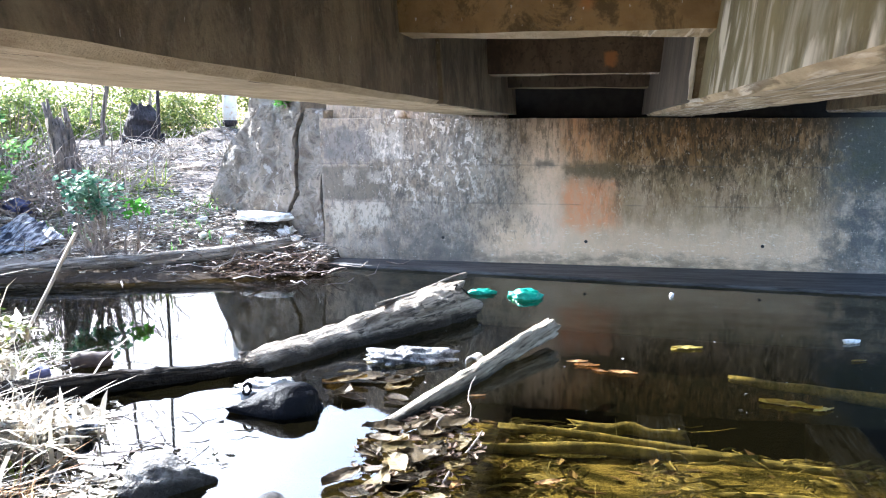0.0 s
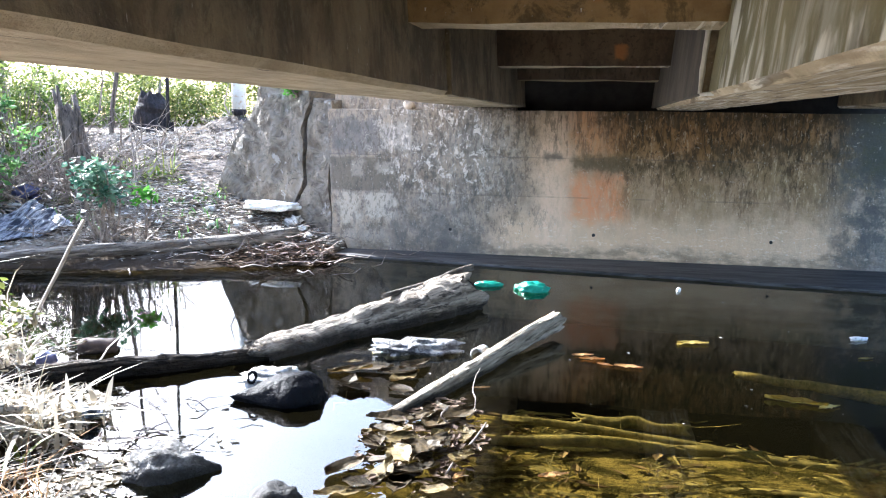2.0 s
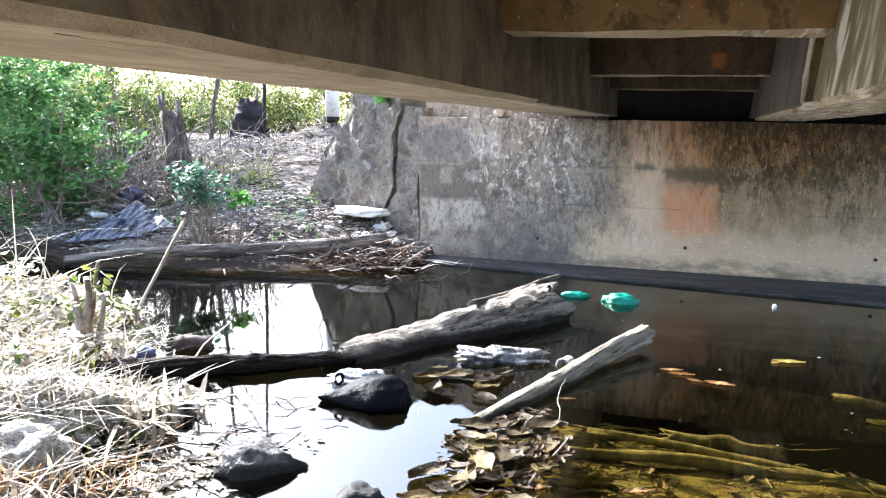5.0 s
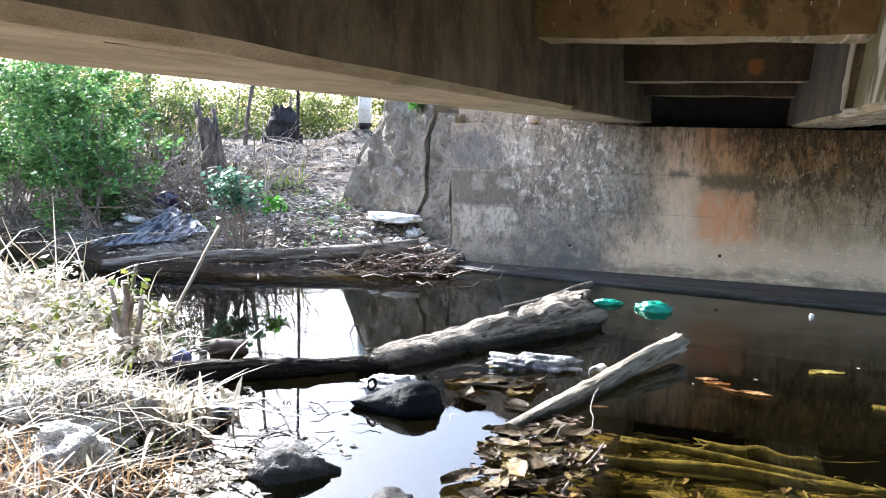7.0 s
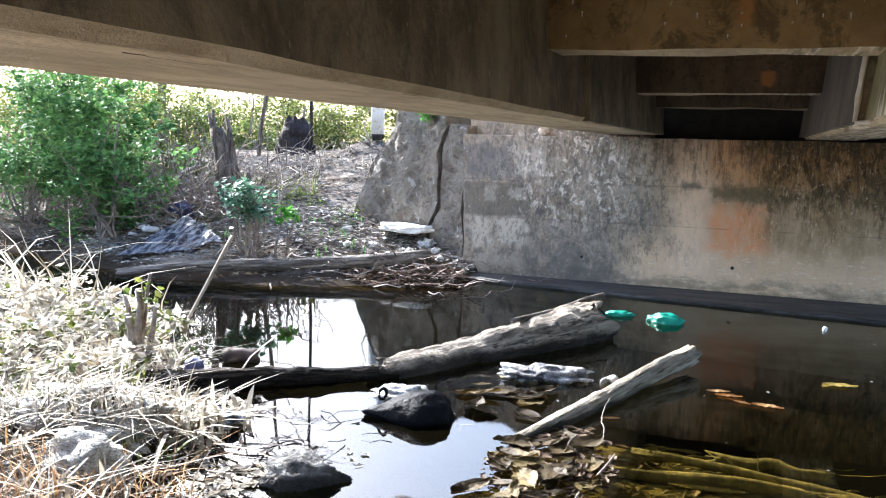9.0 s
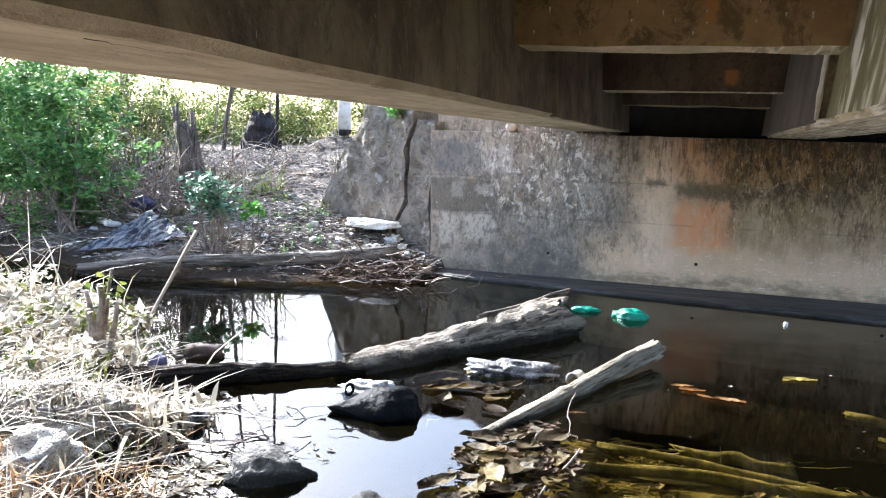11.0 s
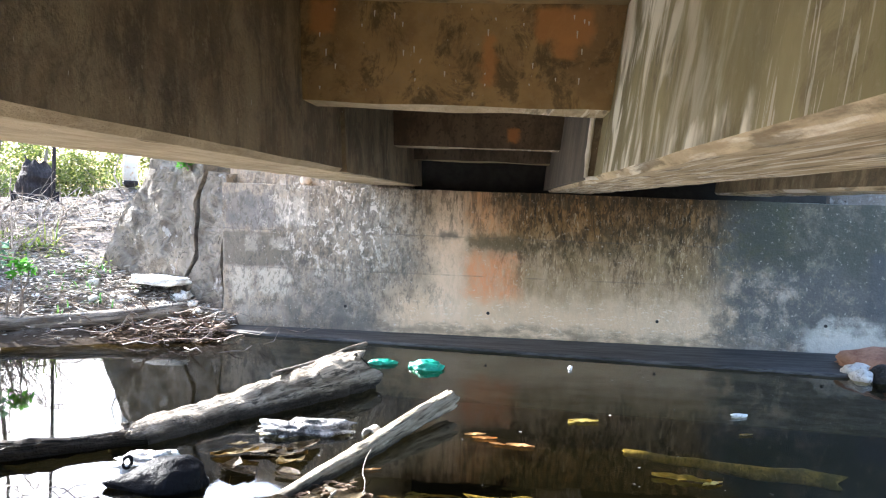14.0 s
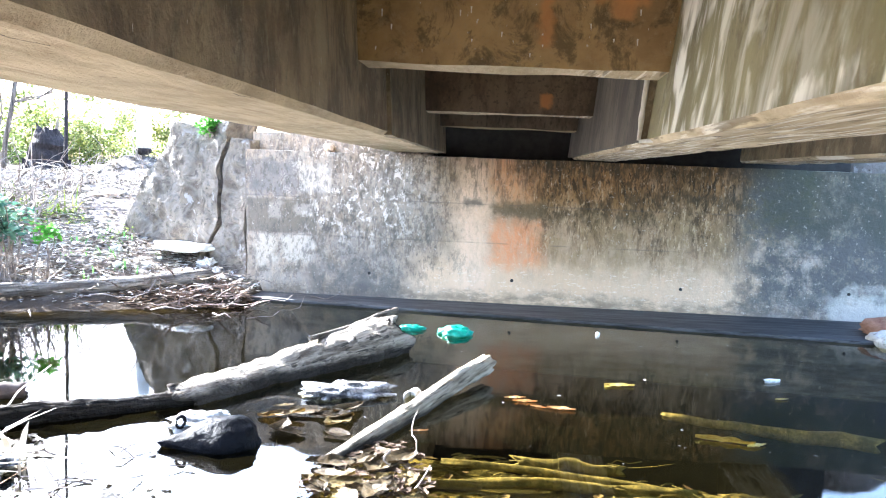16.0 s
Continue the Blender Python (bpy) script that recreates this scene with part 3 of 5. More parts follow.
def build_ground():
    xs = sorted({round(v, 3) for v in [-300, -120, -60, -40] + [-30 + i * 1.0 for i in range(18)] + [-12 + i * 0.16 for i in range(125)] + [8 + i * 1.2 for i in range(20)] + [40, 80, 300]})
    ys = sorted({round(v, 3) for v in [-300, -100, -40, -20, -12] + [-8 + i * 0.16 for i in range(125)] + [12 + i * 0.8 for i in range(24)] + [40, 80, 300]})
    verts = [(x, y, height(x, y)) for y in ys for x in xs]
    n = len(xs)
    faces = [(j * n + i, j * n + i + 1, (j + 1) * n + i + 1, (j + 1) * n + i) for j in range(len(ys) - 1) for i in range(n - 1)]
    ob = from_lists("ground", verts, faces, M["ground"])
    for p in ob.data.polygons:
        p.use_smooth = True
    return tagged(ob, "brown leaf-littered stream bank and muddy algae-covered bed", "ground", kind="structure")


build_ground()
bm = bmesh.new()
bmesh.ops.create_grid(bm, x_segments=2, y_segments=2, size=40)
tagged(part("water", bm, M["water"]), "still brown stream water mirroring the bright sky", "water", kind="structure")

# ---- abutment ----
WALL_Y = 5.65
abutment = thing("wall_abutment", (0, 0, 0), "stained grey concrete bridge abutment wall with rusty streaks", "wall", kind="structure")
bm = grid_box(-2.40, 6.6, WALL_Y, 6.15, -0.6, 1.80, 0.12)
for v in bm.verts:
    if v.co.y < WALL_Y + 0.01 or v.co.z > 1.79:
        v.co += Vector((0, 1, 0)) * 0.014 * noise.noise(v.co * 2.1) + Vector((0, 0, 1)) * 0.012 * noise.noise(v.co * 3.3 + Vector((4, 0, 0))) * (v.co.z > 1.79)
    if v.co.x < -2.39:
        v.co.x += 0.025 * noise.noise(v.co * 5) - 0.06 * v.co.z / 1.8 + 0.02
part("stem", bm, M["wall"], abutment, smooth=False)
bm = grid_box(-2.42, -0.1, 5.87, 6.35, 1.80, 2.02, 0.15)
part("bearing_seat", roughen(bm, 0.012, 4, 2.0), M["wall"], abutment, "pale upper course set back")
# near-black colour paints in the shade of the gap above the wall
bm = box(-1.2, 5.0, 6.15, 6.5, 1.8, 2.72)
part("back_wall", bm, M["crack"], abutment, "back wall behind the beam ends, coloured dark as shade")
bm = bmesh.new()
front = [(-2.36, 5.22), (0.75, 4.84), (4.44, 4.4), (6.6, 4.14)]
bm = prism([(6.6, 5.7), (-2.36, 5.7)] + front, 2, -0.6, 0.035, 0.02)
part("footing", bm, M["footing"], abutment, "dark wet footing ledge at the waterline")
for x, z in ((0.911, 0.324), (2.94, 0.32), (-0.85, 0.33), (4.9, 0.36)):
    bm = bmesh.new()
    bmesh.ops.create_cone(bm, cap_ends=True, segments=10, radius1=0.022, radius2=0.018, depth=0.03, matrix=pose(x, WALL_Y - 0.005, z, 90))
    part("weep_hole", bm, M["crack"], abutment)

# ---- bridge deck ----
bridge = thing("bridge_deck", (0, 0, 0), "old brown concrete girder bridge seen from underneath", "bridge", kind="structure")


def girder(x0, x1, zb, taper0, taper1, web="girder", name="girder"):
    """A beam of the deck: a tapered web and a worn soffit skin, coloured paler as water-lit."""
    n = 60
    bm = bmesh.new()
    prof = [(x0, zb + 0.03), (x0 + 0.03, zb), (x1 - 0.03, zb), (x1, zb + 0.03), (x1 + taper1, 2.73), (x0 - taper0, 2.73)]
    rings = []
    for i in range(n + 1):
        y = -7.5 + 13.35 * i / n
        ring = []
        for j, (x, z) in enumerate(prof):
            w = 0.007 if j < 4 else 0.004
            q = Vector((x, y, z))
            q += noise.noise_vector(Vector((x * 3, y * 2.3, z * 3))) * w
            if j < 4:
                q.z += max(0, noise.noise(Vector((x * 2 + j, y * 3.1, 1)) ) - 0.3) * 0.035
            ring.append(bm.verts.new(q))
        rings.append(ring)
    m = len(prof)
    sof = []
    for a, b in zip(rings, rings[1:]):
        for k in range(m):
            f = bm.faces.new((a[k], a[(k + 1) % m], b[(k + 1) % m], b[k]))
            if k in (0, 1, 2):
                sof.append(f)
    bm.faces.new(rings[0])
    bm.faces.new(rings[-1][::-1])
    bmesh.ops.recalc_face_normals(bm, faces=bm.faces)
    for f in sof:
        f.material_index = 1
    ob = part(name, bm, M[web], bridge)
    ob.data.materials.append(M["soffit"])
    return ob


outer = girder(-0.70, 0.0, 1.84, 0.03, -0.05)
soffit_tree = BVHTree.FromPolygons([v.co for v in outer.data.vertices], [p.vertices for p in outer.data.polygons])
girder(1.57, 2.14, 1.82, -0.10, 0.03, "limed_sun_dappled")
girder(3.58, 4.2, 1.86, -0.06, 0.03)
# thickened beam ends towards the abutment
for x0, x1, y0 in ((-0.05, 0.03, 1.0), (1.525, 1.62, 0.34)):
    bm = grid_box(x0, x1, y0, 5.84, 1.845, 2.73, 0.3)
    for v in bm.verts:
        v.co.x += (-0.05 if x0 < 0 else 0.08) * (v.co.z - 1.845) / 0.885
        v.co += noise.noise_vector(v.co * 3) * 0.006
    for f in bm.faces:
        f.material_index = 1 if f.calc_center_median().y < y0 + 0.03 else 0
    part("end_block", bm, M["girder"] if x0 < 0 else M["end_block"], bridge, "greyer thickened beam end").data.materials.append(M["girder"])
# white strips added for the lit near corner of the second beam end
pts = [(1.522 + 0.08 * u, 0.332, 1.842 + 0.86 * u) for u in [i / 14 for i in range(15)]]
part("lit_edge_strip", tube(pts, [0.012 + 0.012 * abs(noise.noise(Vector((i * 0.7, 3, 1)))) for i in range(15)], 7, 0.5, 3.0), M["lime"], bridge, "white strip added for the lit edge of the beam corner")
pts = [(1.53 + 0.16 * u, 0.33 - 0.3 * u, 1.838) for u in [i / 8 for i in range(9)]]
part("lit_edge_strip", tube(pts, [0.01 + 0.008 * abs(noise.noise(Vector((i * 0.9, 8, 1)))) for i in range(9)], 7, 0.5, 6.0), M["lime"], bridge, "white strip added for the lit edge of the beam corner")
# lime drips on the first cross beam
r0 = random.Random(5)
for i in range(26):
    x, z = r0.uniform(0.06, 1.5), r0.uniform(2.24, 2.68)
    h = r0.uniform(0.012, 0.04)
    bm = bmesh.new()
    bmesh.ops.create_cone(bm, cap_ends=True, segments=6, radius1=0.002, radius2=0.005, depth=h, matrix=pose(x, -0.008, z))
    part("lime_drip", bm, M["lime"], bridge)
# long crack along the soffit of the outer beam
for pts in (((-0.12, -3.12), (-0.126, -3.09), (-0.122, -3.06), (-0.135, -3.03), (-0.131, -2.99), (-0.12, -2.97), (-0.128, -2.94), (-0.125, -2.91), (-0.112, -2.88), (-0.10, -2.84)), ((-0.05, -1.9), (-0.06, -1.82), (-0.04, -1.76))):
    for (ax0, ay0), (bx0, by0) in zip(pts, pts[1:]):
        d = Vector((bx0 - ax0, by0 - ay0, 0))
        w = Vector((-d.y, d.x, 0)).normalized() * 0.0016
        bm = bmesh.new()
        za, zb = (soffit_tree.ray_cast(Vector((px, py, 1.0)), Vector((0, 0, 1)))[0].z for px, py in ((ax0, ay0), (bx0, by0)))
        vs = [bm.verts.new((ax0 + s * w.x, ay0 + s * w.y, za + u)) for u in (-0.0007, 0.012) for s in (-1, 1)] + [bm.verts.new((bx0 + 0.5 * s * w.x, by0 + 0.5 * s * w.y, zb + u)) for u in (-0.0007, 0.012) for s in (-1, 1)]
        bmesh.ops.convex_hull(bm, input=vs)
        part("crack", bm, M["crack"], bridge)
bm = grid_box(-1.25, 4.75, -7.6, 6.15, 2.72, 2.95, 0.5)
part("deck_slab", roughen(bm, 0.01, 2), M["slab"], bridge)


def diaphragm(x0, x1, y, zb, thick=0.3, drop=0.0, face="shaded_beam"):
    bm = grid_box(x0, x1, y, y + thick, zb, 2.74, 0.1)
    for v in bm.verts:
        v.co += noise.noise_vector(v.co * 2.7) * 0.012
        v.co.z -= drop * (v.co.x - x0)
    # underside faces take a paler colour, painting in light from the water
    for f in bm.faces:
        f.material_index = 1 if f.calc_center_median().z < zb - drop * (f.calc_center_median().x - x0) + 0.02 else 0
    ob = part("diaphragm", bm, M[face], bridge)
    ob.data.materials.append(M["soffit"] if face != "shaded_beam" else M["slab"])
    return ob


for bay0, bay1 in ((-0.06, 1.68), (2.1, 3.66)):
    diaphragm(bay0, bay1, 0.0, 2.195, 0.32, 0.012, "diaphragm")
    # same concrete as the first beam, with the bay's shade in its colour
    diaphragm(bay0, bay1, 3.35, 2.18, 0.3, 0.0, "shaded_rusty_beam")
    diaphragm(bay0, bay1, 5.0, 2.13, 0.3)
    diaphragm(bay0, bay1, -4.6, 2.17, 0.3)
for x in (-1.2, 4.6):
    bm = grid_box(x - 0.09, x + 0.09, -7.6, 6.15, 2.95, 3.6, 0.4)
    part("parapet", bm, M["slab"], bridge)


# ---- foliage helpers ----
def rnd(seed):
    return random.Random(seed)


def leaf_cloud(name, clumps, per, size, material, parent=None, seed=1, long=1.7, droop=0.2):
    """Many small folded leaves round the given clump centres (x, y, z, radius)."""
    r = rnd(seed)
    verts, faces = [], []
    for cx, cy, cz, cr in clumps:
        for _ in range(per):
            d = Vector((r.gauss(0, 1), r.gauss(0, 1), r.gauss(0, 0.8)))
            d = d.normalized() * cr * (r.random() ** 0.45)
            p = Vector((cx, cy, cz)) + d
            s = size * r.uniform(0.55, 1.25)
            a = Vector((r.gauss(0, 1), r.gauss(0, 1), r.gauss(-droop, 0.5))).normalized()
            b = a.cross(Vector((r.gauss(0, 0.5), r.gauss(0, 0.5), 1))).normalized()
            up = a.cross(b) * s * 0.12
            i = len(verts)
            verts += [p, p + a * s * 0.45 * long * 0.6 + b * s * 0.34 + up, p + a * s * long * 0.6, p + a * s * 0.45 * long * 0.6 - b * s * 0.34 + up]
            faces += [(i, i + 1, i + 2), (i, i + 2, i + 3)]
    return from_lists(name, verts, faces, material, parent)


def blades(name, spots, material, height_range, width, seed=1, lean=0.5, parent=None):
    """Grass blades or reeds, each a bent strip, at the given spots (x, y, z)."""
    r = rnd(seed)
    verts, faces = [], []
    for x, y, z in spots:
        h = r.uniform(*height_range)
        az = r.uniform(0, 2 * math.pi)
        l = abs(r.gauss(0, lean)) * h
        w = width * r.uniform(0.6, 1.4)
        ax, ay = math.cos(az), math.sin(az)
        tw = az + math.pi / 2 + r.uniform(-0.6, 0.6)
        wx, wy = math.cos(tw) * w, math.sin(tw) * w
        i = len(verts)
        fall = r.uniform(0.2, 1.0) * min(l, h) * 0.6
        for u in (0.0, 0.4, 0.75):
            px, py, pz = x + ax * l * u * u, y + ay * l * u * u, z + h * u - fall * u ** 3
            k = 1 - u * 0.55
            verts += [(px - wx * k, py - wy * k, pz), (px + wx * k, py + wy * k, pz)]
        verts.append((x + ax * l, y + ay * l, z + h - fall))
        faces += [(i, i + 1, i + 3, i + 2), (i + 2, i + 3, i + 5, i + 4), (i + 4, i + 5, i + 6)]
    return from_lists(name, verts, faces, material, parent)


def spots_in(n, x0, x1, y0, y1, test, seed, sink=0.02):
    r = rnd(seed)
    out = []
    while len(out) < n:
        x, y = r.uniform(x0, x1), r.uniform(y0, y1)
        if test(x, y, r):
            out.append((x, y, height(x, y) - sink))
    return out


def twigs(name, n, centre, spread, length, radius, material, seed, flat=0.5, follow=True, label="", category="twigs"):
    """A loose heap of thin crooked sticks in one mesh."""
    r = rnd(seed)
    verts, faces = [], []
    for _ in range(n):
        x, y = centre[0] + r.gauss(0, spread[0]), centre[1] + r.gauss(0, spread[1])
        z = (max(0.0, height(x, y)) if follow else centre[2]) + abs(r.gauss(0, spread[2]))
        az, el = r.uniform(0, 2 * math.pi), abs(r.gauss(0, flat))
        d = Vector((math.cos(az) * math.cos(el), math.sin(az) * math.cos(el), math.sin(el)))
        s = d.cross(Vector((0, 0, 1))).normalized()
        up = s.cross(d)
        ln, rad = length * r.uniform(0.4, 1.3), radius * r.uniform(0.5, 1.4)
        p = Vector((x, y, z))
        i = len(verts)
        for u in (0, 0.35, 0.7, 1):
            q = p + d * ln * u + (s * r.gauss(0, 0.05) + up * r.gauss(0, 0.05)) * ln
            k = rad * (1 - 0.7 * u)
            verts += [q + s * k, q - s * k * 0.5 + up * k * 0.87, q - s * k * 0.5 - up * k * 0.87]
        for a in (0, 3, 6):
            for b in range(3):
                faces.append((i + a + b, i + a + (b + 1) % 3, i + a + 3 + (b + 1) % 3, i + a + 3 + b))
    ob = from_lists(name, verts, faces, material)
    return tagged(ob, label, category, kind="stuff")


def litter(name, n, test, bounds, size, material, seed, label, lift=0.012, level=None):
    """Small curled leaf scraps scattered over the ground or afloat at a level."""
    r = rnd(seed)
    verts, faces = [], []
    done = 0
    while done < n:
        x, y = r.uniform(bounds[0], bounds[1]), r.uniform(bounds[2], bounds[3])
        if not test(x, y, r):
            continue
        done += 1
        z = (height(x, y) if level is None else level) + r.uniform(0.3, 1.5) * lift
        a, s, t = r.uniform(0, 2 * math.pi), size * r.uniform(0.4, 1.5), r.uniform(-0.5, 0.5)
        c, d = math.cos(a), math.sin(a)
        i = len(verts)
        for u, v, w in ((-1, 0, 0.1), (-0.1, -0.45, 0.3), (1, 0, 0.25), (0.1, 0.45, 0.3), (0, 0, 0.0)):
            verts.append((x + (u * c - v * d) * s, y + (u * d + v * c) * s, z + (w + t * v) * s * 0.7))
        faces += [(i, i + 1, i + 4), (i + 1, i + 2, i + 4), (i + 2, i + 3, i + 4), (i + 3, i, i + 4)]
    return tagged(from_lists(name, verts, faces, material), label, "leaf litter", kind="stuff")


def lump(name, at, size, material, label, category, seed=0.0, rough=0.25, detail=3, turn=0.0, squash=None, scale=1.6):
    """A rounded irregular body, resting low: stones, clods and filled bags."""
    bm = bmesh.new()
    bmesh.ops.create_icosphere(bm, subdivisions=detail, radius=1)
    for v in bm.verts:
        n = v.co.normalized()
        v.co = n * (1 + rough * noise.noise(n * scale + Vector((seed, 0, seed))) + rough * 0.4 * noise.noise(n * scale * 2.7 + Vector((0, seed, 0))) + rough * 0.12 * noise.noise(n * scale * 6.5 + Vector((seed, seed, 0))))
        if squash:
            squash(v.co)
        v.co = Vector((v.co.x * size[0], v.co.y * size[1], v.co.z * size[2]))
    ob = part(name, bm, material, smooth=True)
    ob.matrix_basis = pose(*at, 0, 0, turn)
    return tagged(ob, label, category)


def on_far(x, y):
    return from_shore(x, y, FAR_SHORE)[1] < 0 and x < -1.95 and y < 5.7 - 0.5 * (x + 2.42)


def on_near(x, y):
    return from_shore(x, y, NEAR_SHORE)[1] < 0


M.update({
    "leaf_green": leafy("bush_leaves", (0.05, 0.135, 0.04), (0.17, 0.31, 0.09)),
    "leaf_yellow": leafy("sunlit_yellow_green_leaves", (0.055, 0.09, 0.018), (0.19, 0.205, 0.05), through_light=0.4),
    "leaf_pale": leafy("pale_yellow_green_leaves", (0.10, 0.13, 0.035), (0.34, 0.35, 0.13), through_light=0.45),
    "leaf_teal": leafy("blue_green_leaves", (0.035, 0.10, 0.06), (0.15, 0.25, 0.16), 0.4),
    "leaf_bright": leafy("fresh_green_leaves", (0.06, 0.22, 0.02), (0.11, 0.30, 0.05)),
    "leaf_tree": leafy("tree_leaves", (0.03, 0.07, 0.018), (0.07, 0.12, 0.03)),
    "straw": leafy("bleached_straw", (0.24, 0.20, 0.14), (0.72, 0.67, 0.56), 0.7, 0.25),
    "straw_brown": leafy("rusty_dry_grass", (0.20, 0.10, 0.045), (0.40, 0.26, 0.13), 0.8, 0.2),
    "straw_grey": leafy("grey_dead_grass", (0.10, 0.082, 0.062), (0.50, 0.45, 0.375), 0.8, 0.15),
    "litter": leafy("dry_leaf_scraps", (0.065, 0.055, 0.045), (0.48, 0.45, 0.40), 0.8, 0.1),
    "litter_red": leafy("reddish_leaf_scraps", (0.05, 0.03, 0.02), (0.17, 0.12, 0.08), 0.8, 0.1),
    "chalk": leafy("pale_paper_and_stone_chips", (0.42, 0.41, 0.40), (0.82, 0.81, 0.79), 0.8, 0.05),
    "twig": plain("grey_brown_twigs", (0.10, 0.075, 0.06), (0.28, 0.235, 0.20), 12),
    "root": plain("reddish_roots", (0.06, 0.037, 0.028), (0.19, 0.13, 0.105), 12),
    "cane": plain("grey_brown_cane", (0.16, 0.13, 0.095), (0.34, 0.29, 0.22), 9, stretch=(1, 1, 0.2)),
    "bamboo": plain("bleached_cane", (0.50, 0.44, 0.33), (0.64, 0.58, 0.46), 9, stretch=(1, 1, 0.2)),
    "stone": plain("pale_stone", (0.40, 0.385, 0.36), (0.62, 0.60, 0.57), 5, fine=(0.22, 0.2, 0.18)),
    "white_stone": plain("chalky_white_stone", (0.62, 0.61, 0.58), (0.80, 0.79, 0.76), 5, fine=(0.48, 0.46, 0.43)),
    "post": plain("white_painted_concrete", (0.60, 0.59, 0.56), (0.74, 0.73, 0.70), 3, fine=(0.5, 0.36, 0.24)),
    "sheet": plain("grubby_blue_grey_film", (0.035, 0.04, 0.06), (0.46, 0.48, 0.53), 5, 0.5, (3, 0.8, 1), bump=0.8, distance=0.03, lo=0.42, hi=0.6, fine=(0.05, 0.055, 0.08), spec=0.2),
    "wad": plain("dirty_white_film", (0.03, 0.03, 0.034), (0.34, 0.34, 0.35), 9, 0.5, bump=0.8, distance=0.03, lo=0.45, hi=0.6, fine=(0.05, 0.05, 0.055)),
    "white_film": plain("white_plastic_film", (0.30, 0.30, 0.31), (0.70, 0.70, 0.70), 7, 0.45, bump=0.8, distance=0.03, fine=(0.04, 0.04, 0.045)),
    "blue": plain("deep_blue_plastic", (0.022, 0.024, 0.075), (0.07, 0.075, 0.17), 8, 0.35),
    "dead_leaf": plain("soaked_dead_leaf", (0.03, 0.021, 0.009), (0.09, 0.062, 0.026), 14, 0.6, fine=(0.06, 0.042, 0.02), spec=0.25),
    "dead_leaf_pale": plain("pale_dead_leaf", (0.07, 0.048, 0.014), (0.18, 0.13, 0.042), 14, 0.6, fine=(0.15, 0.11, 0.055), spec=0.25),
    "leaf_orange": plain("orange_dead_leaf", (0.30, 0.15, 0.045), (0.46, 0.27, 0.10), 14, 0.5),
    "leaf_gold": plain("yellow_dead_leaf", (0.34, 0.26, 0.06), (0.52, 0.42, 0.12), 14, 0.5),
    "weed": plain("olive_algae_coat", (0.075, 0.063, 0.024), (0.25, 0.20, 0.078), 9, 0.9, (1, 1, 1), fine=(0.06, 0.055, 0.02)),
    "clay": plain("red_brown_earth", (0.20, 0.095, 0.06), (0.33, 0.18, 0.12), 6, 0.95, bump=0.8, distance=0.04),
    "thatch": plain("matted_bleached_straw", (0.30, 0.28, 0.245), (0.72, 0.70, 0.65), 9, 0.9, (1, 1, 2.2), bump=1.0, distance=0.06, fine=(0.07, 0.06, 0.05)),
    "leaf_olive": leafy("olive_leaves", (0.05, 0.085, 0.02), (0.17, 0.21, 0.055), through_light=0.45),
    "tan_box": plain("brown_soaked_wood", (0.032, 0.021, 0.016), (0.075, 0.05, 0.038), 9),
})

# ---- far bank: wing wall ----
wing = thing("wing_wall", (0, 0, 0), "cracked grey rubble masonry wing wall beside the abutment", "wall", kind="structure")
W0, WD, WN = Vector((-2.44, 5.69, 0)), Vector((-1, 0.5, 0)).normalized(), Vector((-0.4472, -0.8944, 0))


def masonry(name, right, left, z0, z1, cols, rows, thick=0.5, seed=0.0, material=None):
    """A rough block between two edges that run with height, in the plane of the wing wall."""
    bm = bmesh.new()

    def layer(back):
        g = []
        for j in range(rows + 1):
            z = z0 + (z1 - z0) * j / rows
            u0, u1 = right(z), left(z)
            row = []
            for i in range(cols + 1):
                u = u0 + (u1 - u0) * i / cols
                p = W0 + WD * u + Vector((0, 0, z))
                if back:
                    p -= WN * thick
                else:
                    q = p * 2.4 + Vector((seed, 0, 0))
                    cell = noise.cell(p * 3.6 + noise.noise_vector(p * 2) * 0.6)
                    p += WN * (0.05 * noise.noise(q) + 0.022 * noise.noise(q * 3) + 0.012 * cell)
                    p.z += 0.03 * noise.noise(q * 2 + Vector((5, 0, 0))) * (j == rows) + 0.06 * (j == rows) * noise.noise(q)
                row.append(bm.verts.new(p))
            g.append(row)
        return g

    f, b = layer(False), layer(True)
    for g, flip in ((f, False), (b, True)):
        for j in range(rows):
            for i in range(cols):
                q = [g[j][i], g[j][i + 1], g[j + 1][i + 1], g[j + 1][i]]
                bm.faces.new(q[::-1] if flip else q)
    for j in range(rows):
        bm.faces.new((f[j][0], f[j + 1][0], b[j + 1][0], b[j][0]))
        bm.faces.new((f[j][cols], b[j][cols], b[j + 1][cols], f[j + 1][cols]))
    for i in range(cols):
        bm.faces.new((f[rows][i], f[rows][i + 1], b[rows][i + 1], b[rows][i]))
    bmesh.ops.recalc_face_normals(bm, faces=bm.faces)
    return part(name, bm, material or M["masonry"], wing)


def crack_at(z):
    return 0.60 - 0.27 * (z - 0.5) / 1.4 + 0.05 * math.sin(z * 5.1) + 0.02 * math.sin(z * 13)


masonry("corner_block", lambda z: -0.01 + 0.015 * math.sin(z * 9), lambda z: crack_at(z) - 0.036, 0.0, 1.93, 10, 34, seed=3.0)
masonry("main_block", lambda z: crack_at(z) + 0.036, lambda z: 2.62 - 0.72 * max(0, z - 0.3) + 0.05 * math.sin(z * 6), 0.0, 2.12, 34, 38, seed=8.0)
masonry("crack_fill", lambda z: crack_at(z) - 0.06, lambda z: crack_at(z) + 0.06, 0.0, 1.85, 2, 20, 0.3, material=M["crack"]).location = -WN * 0.16

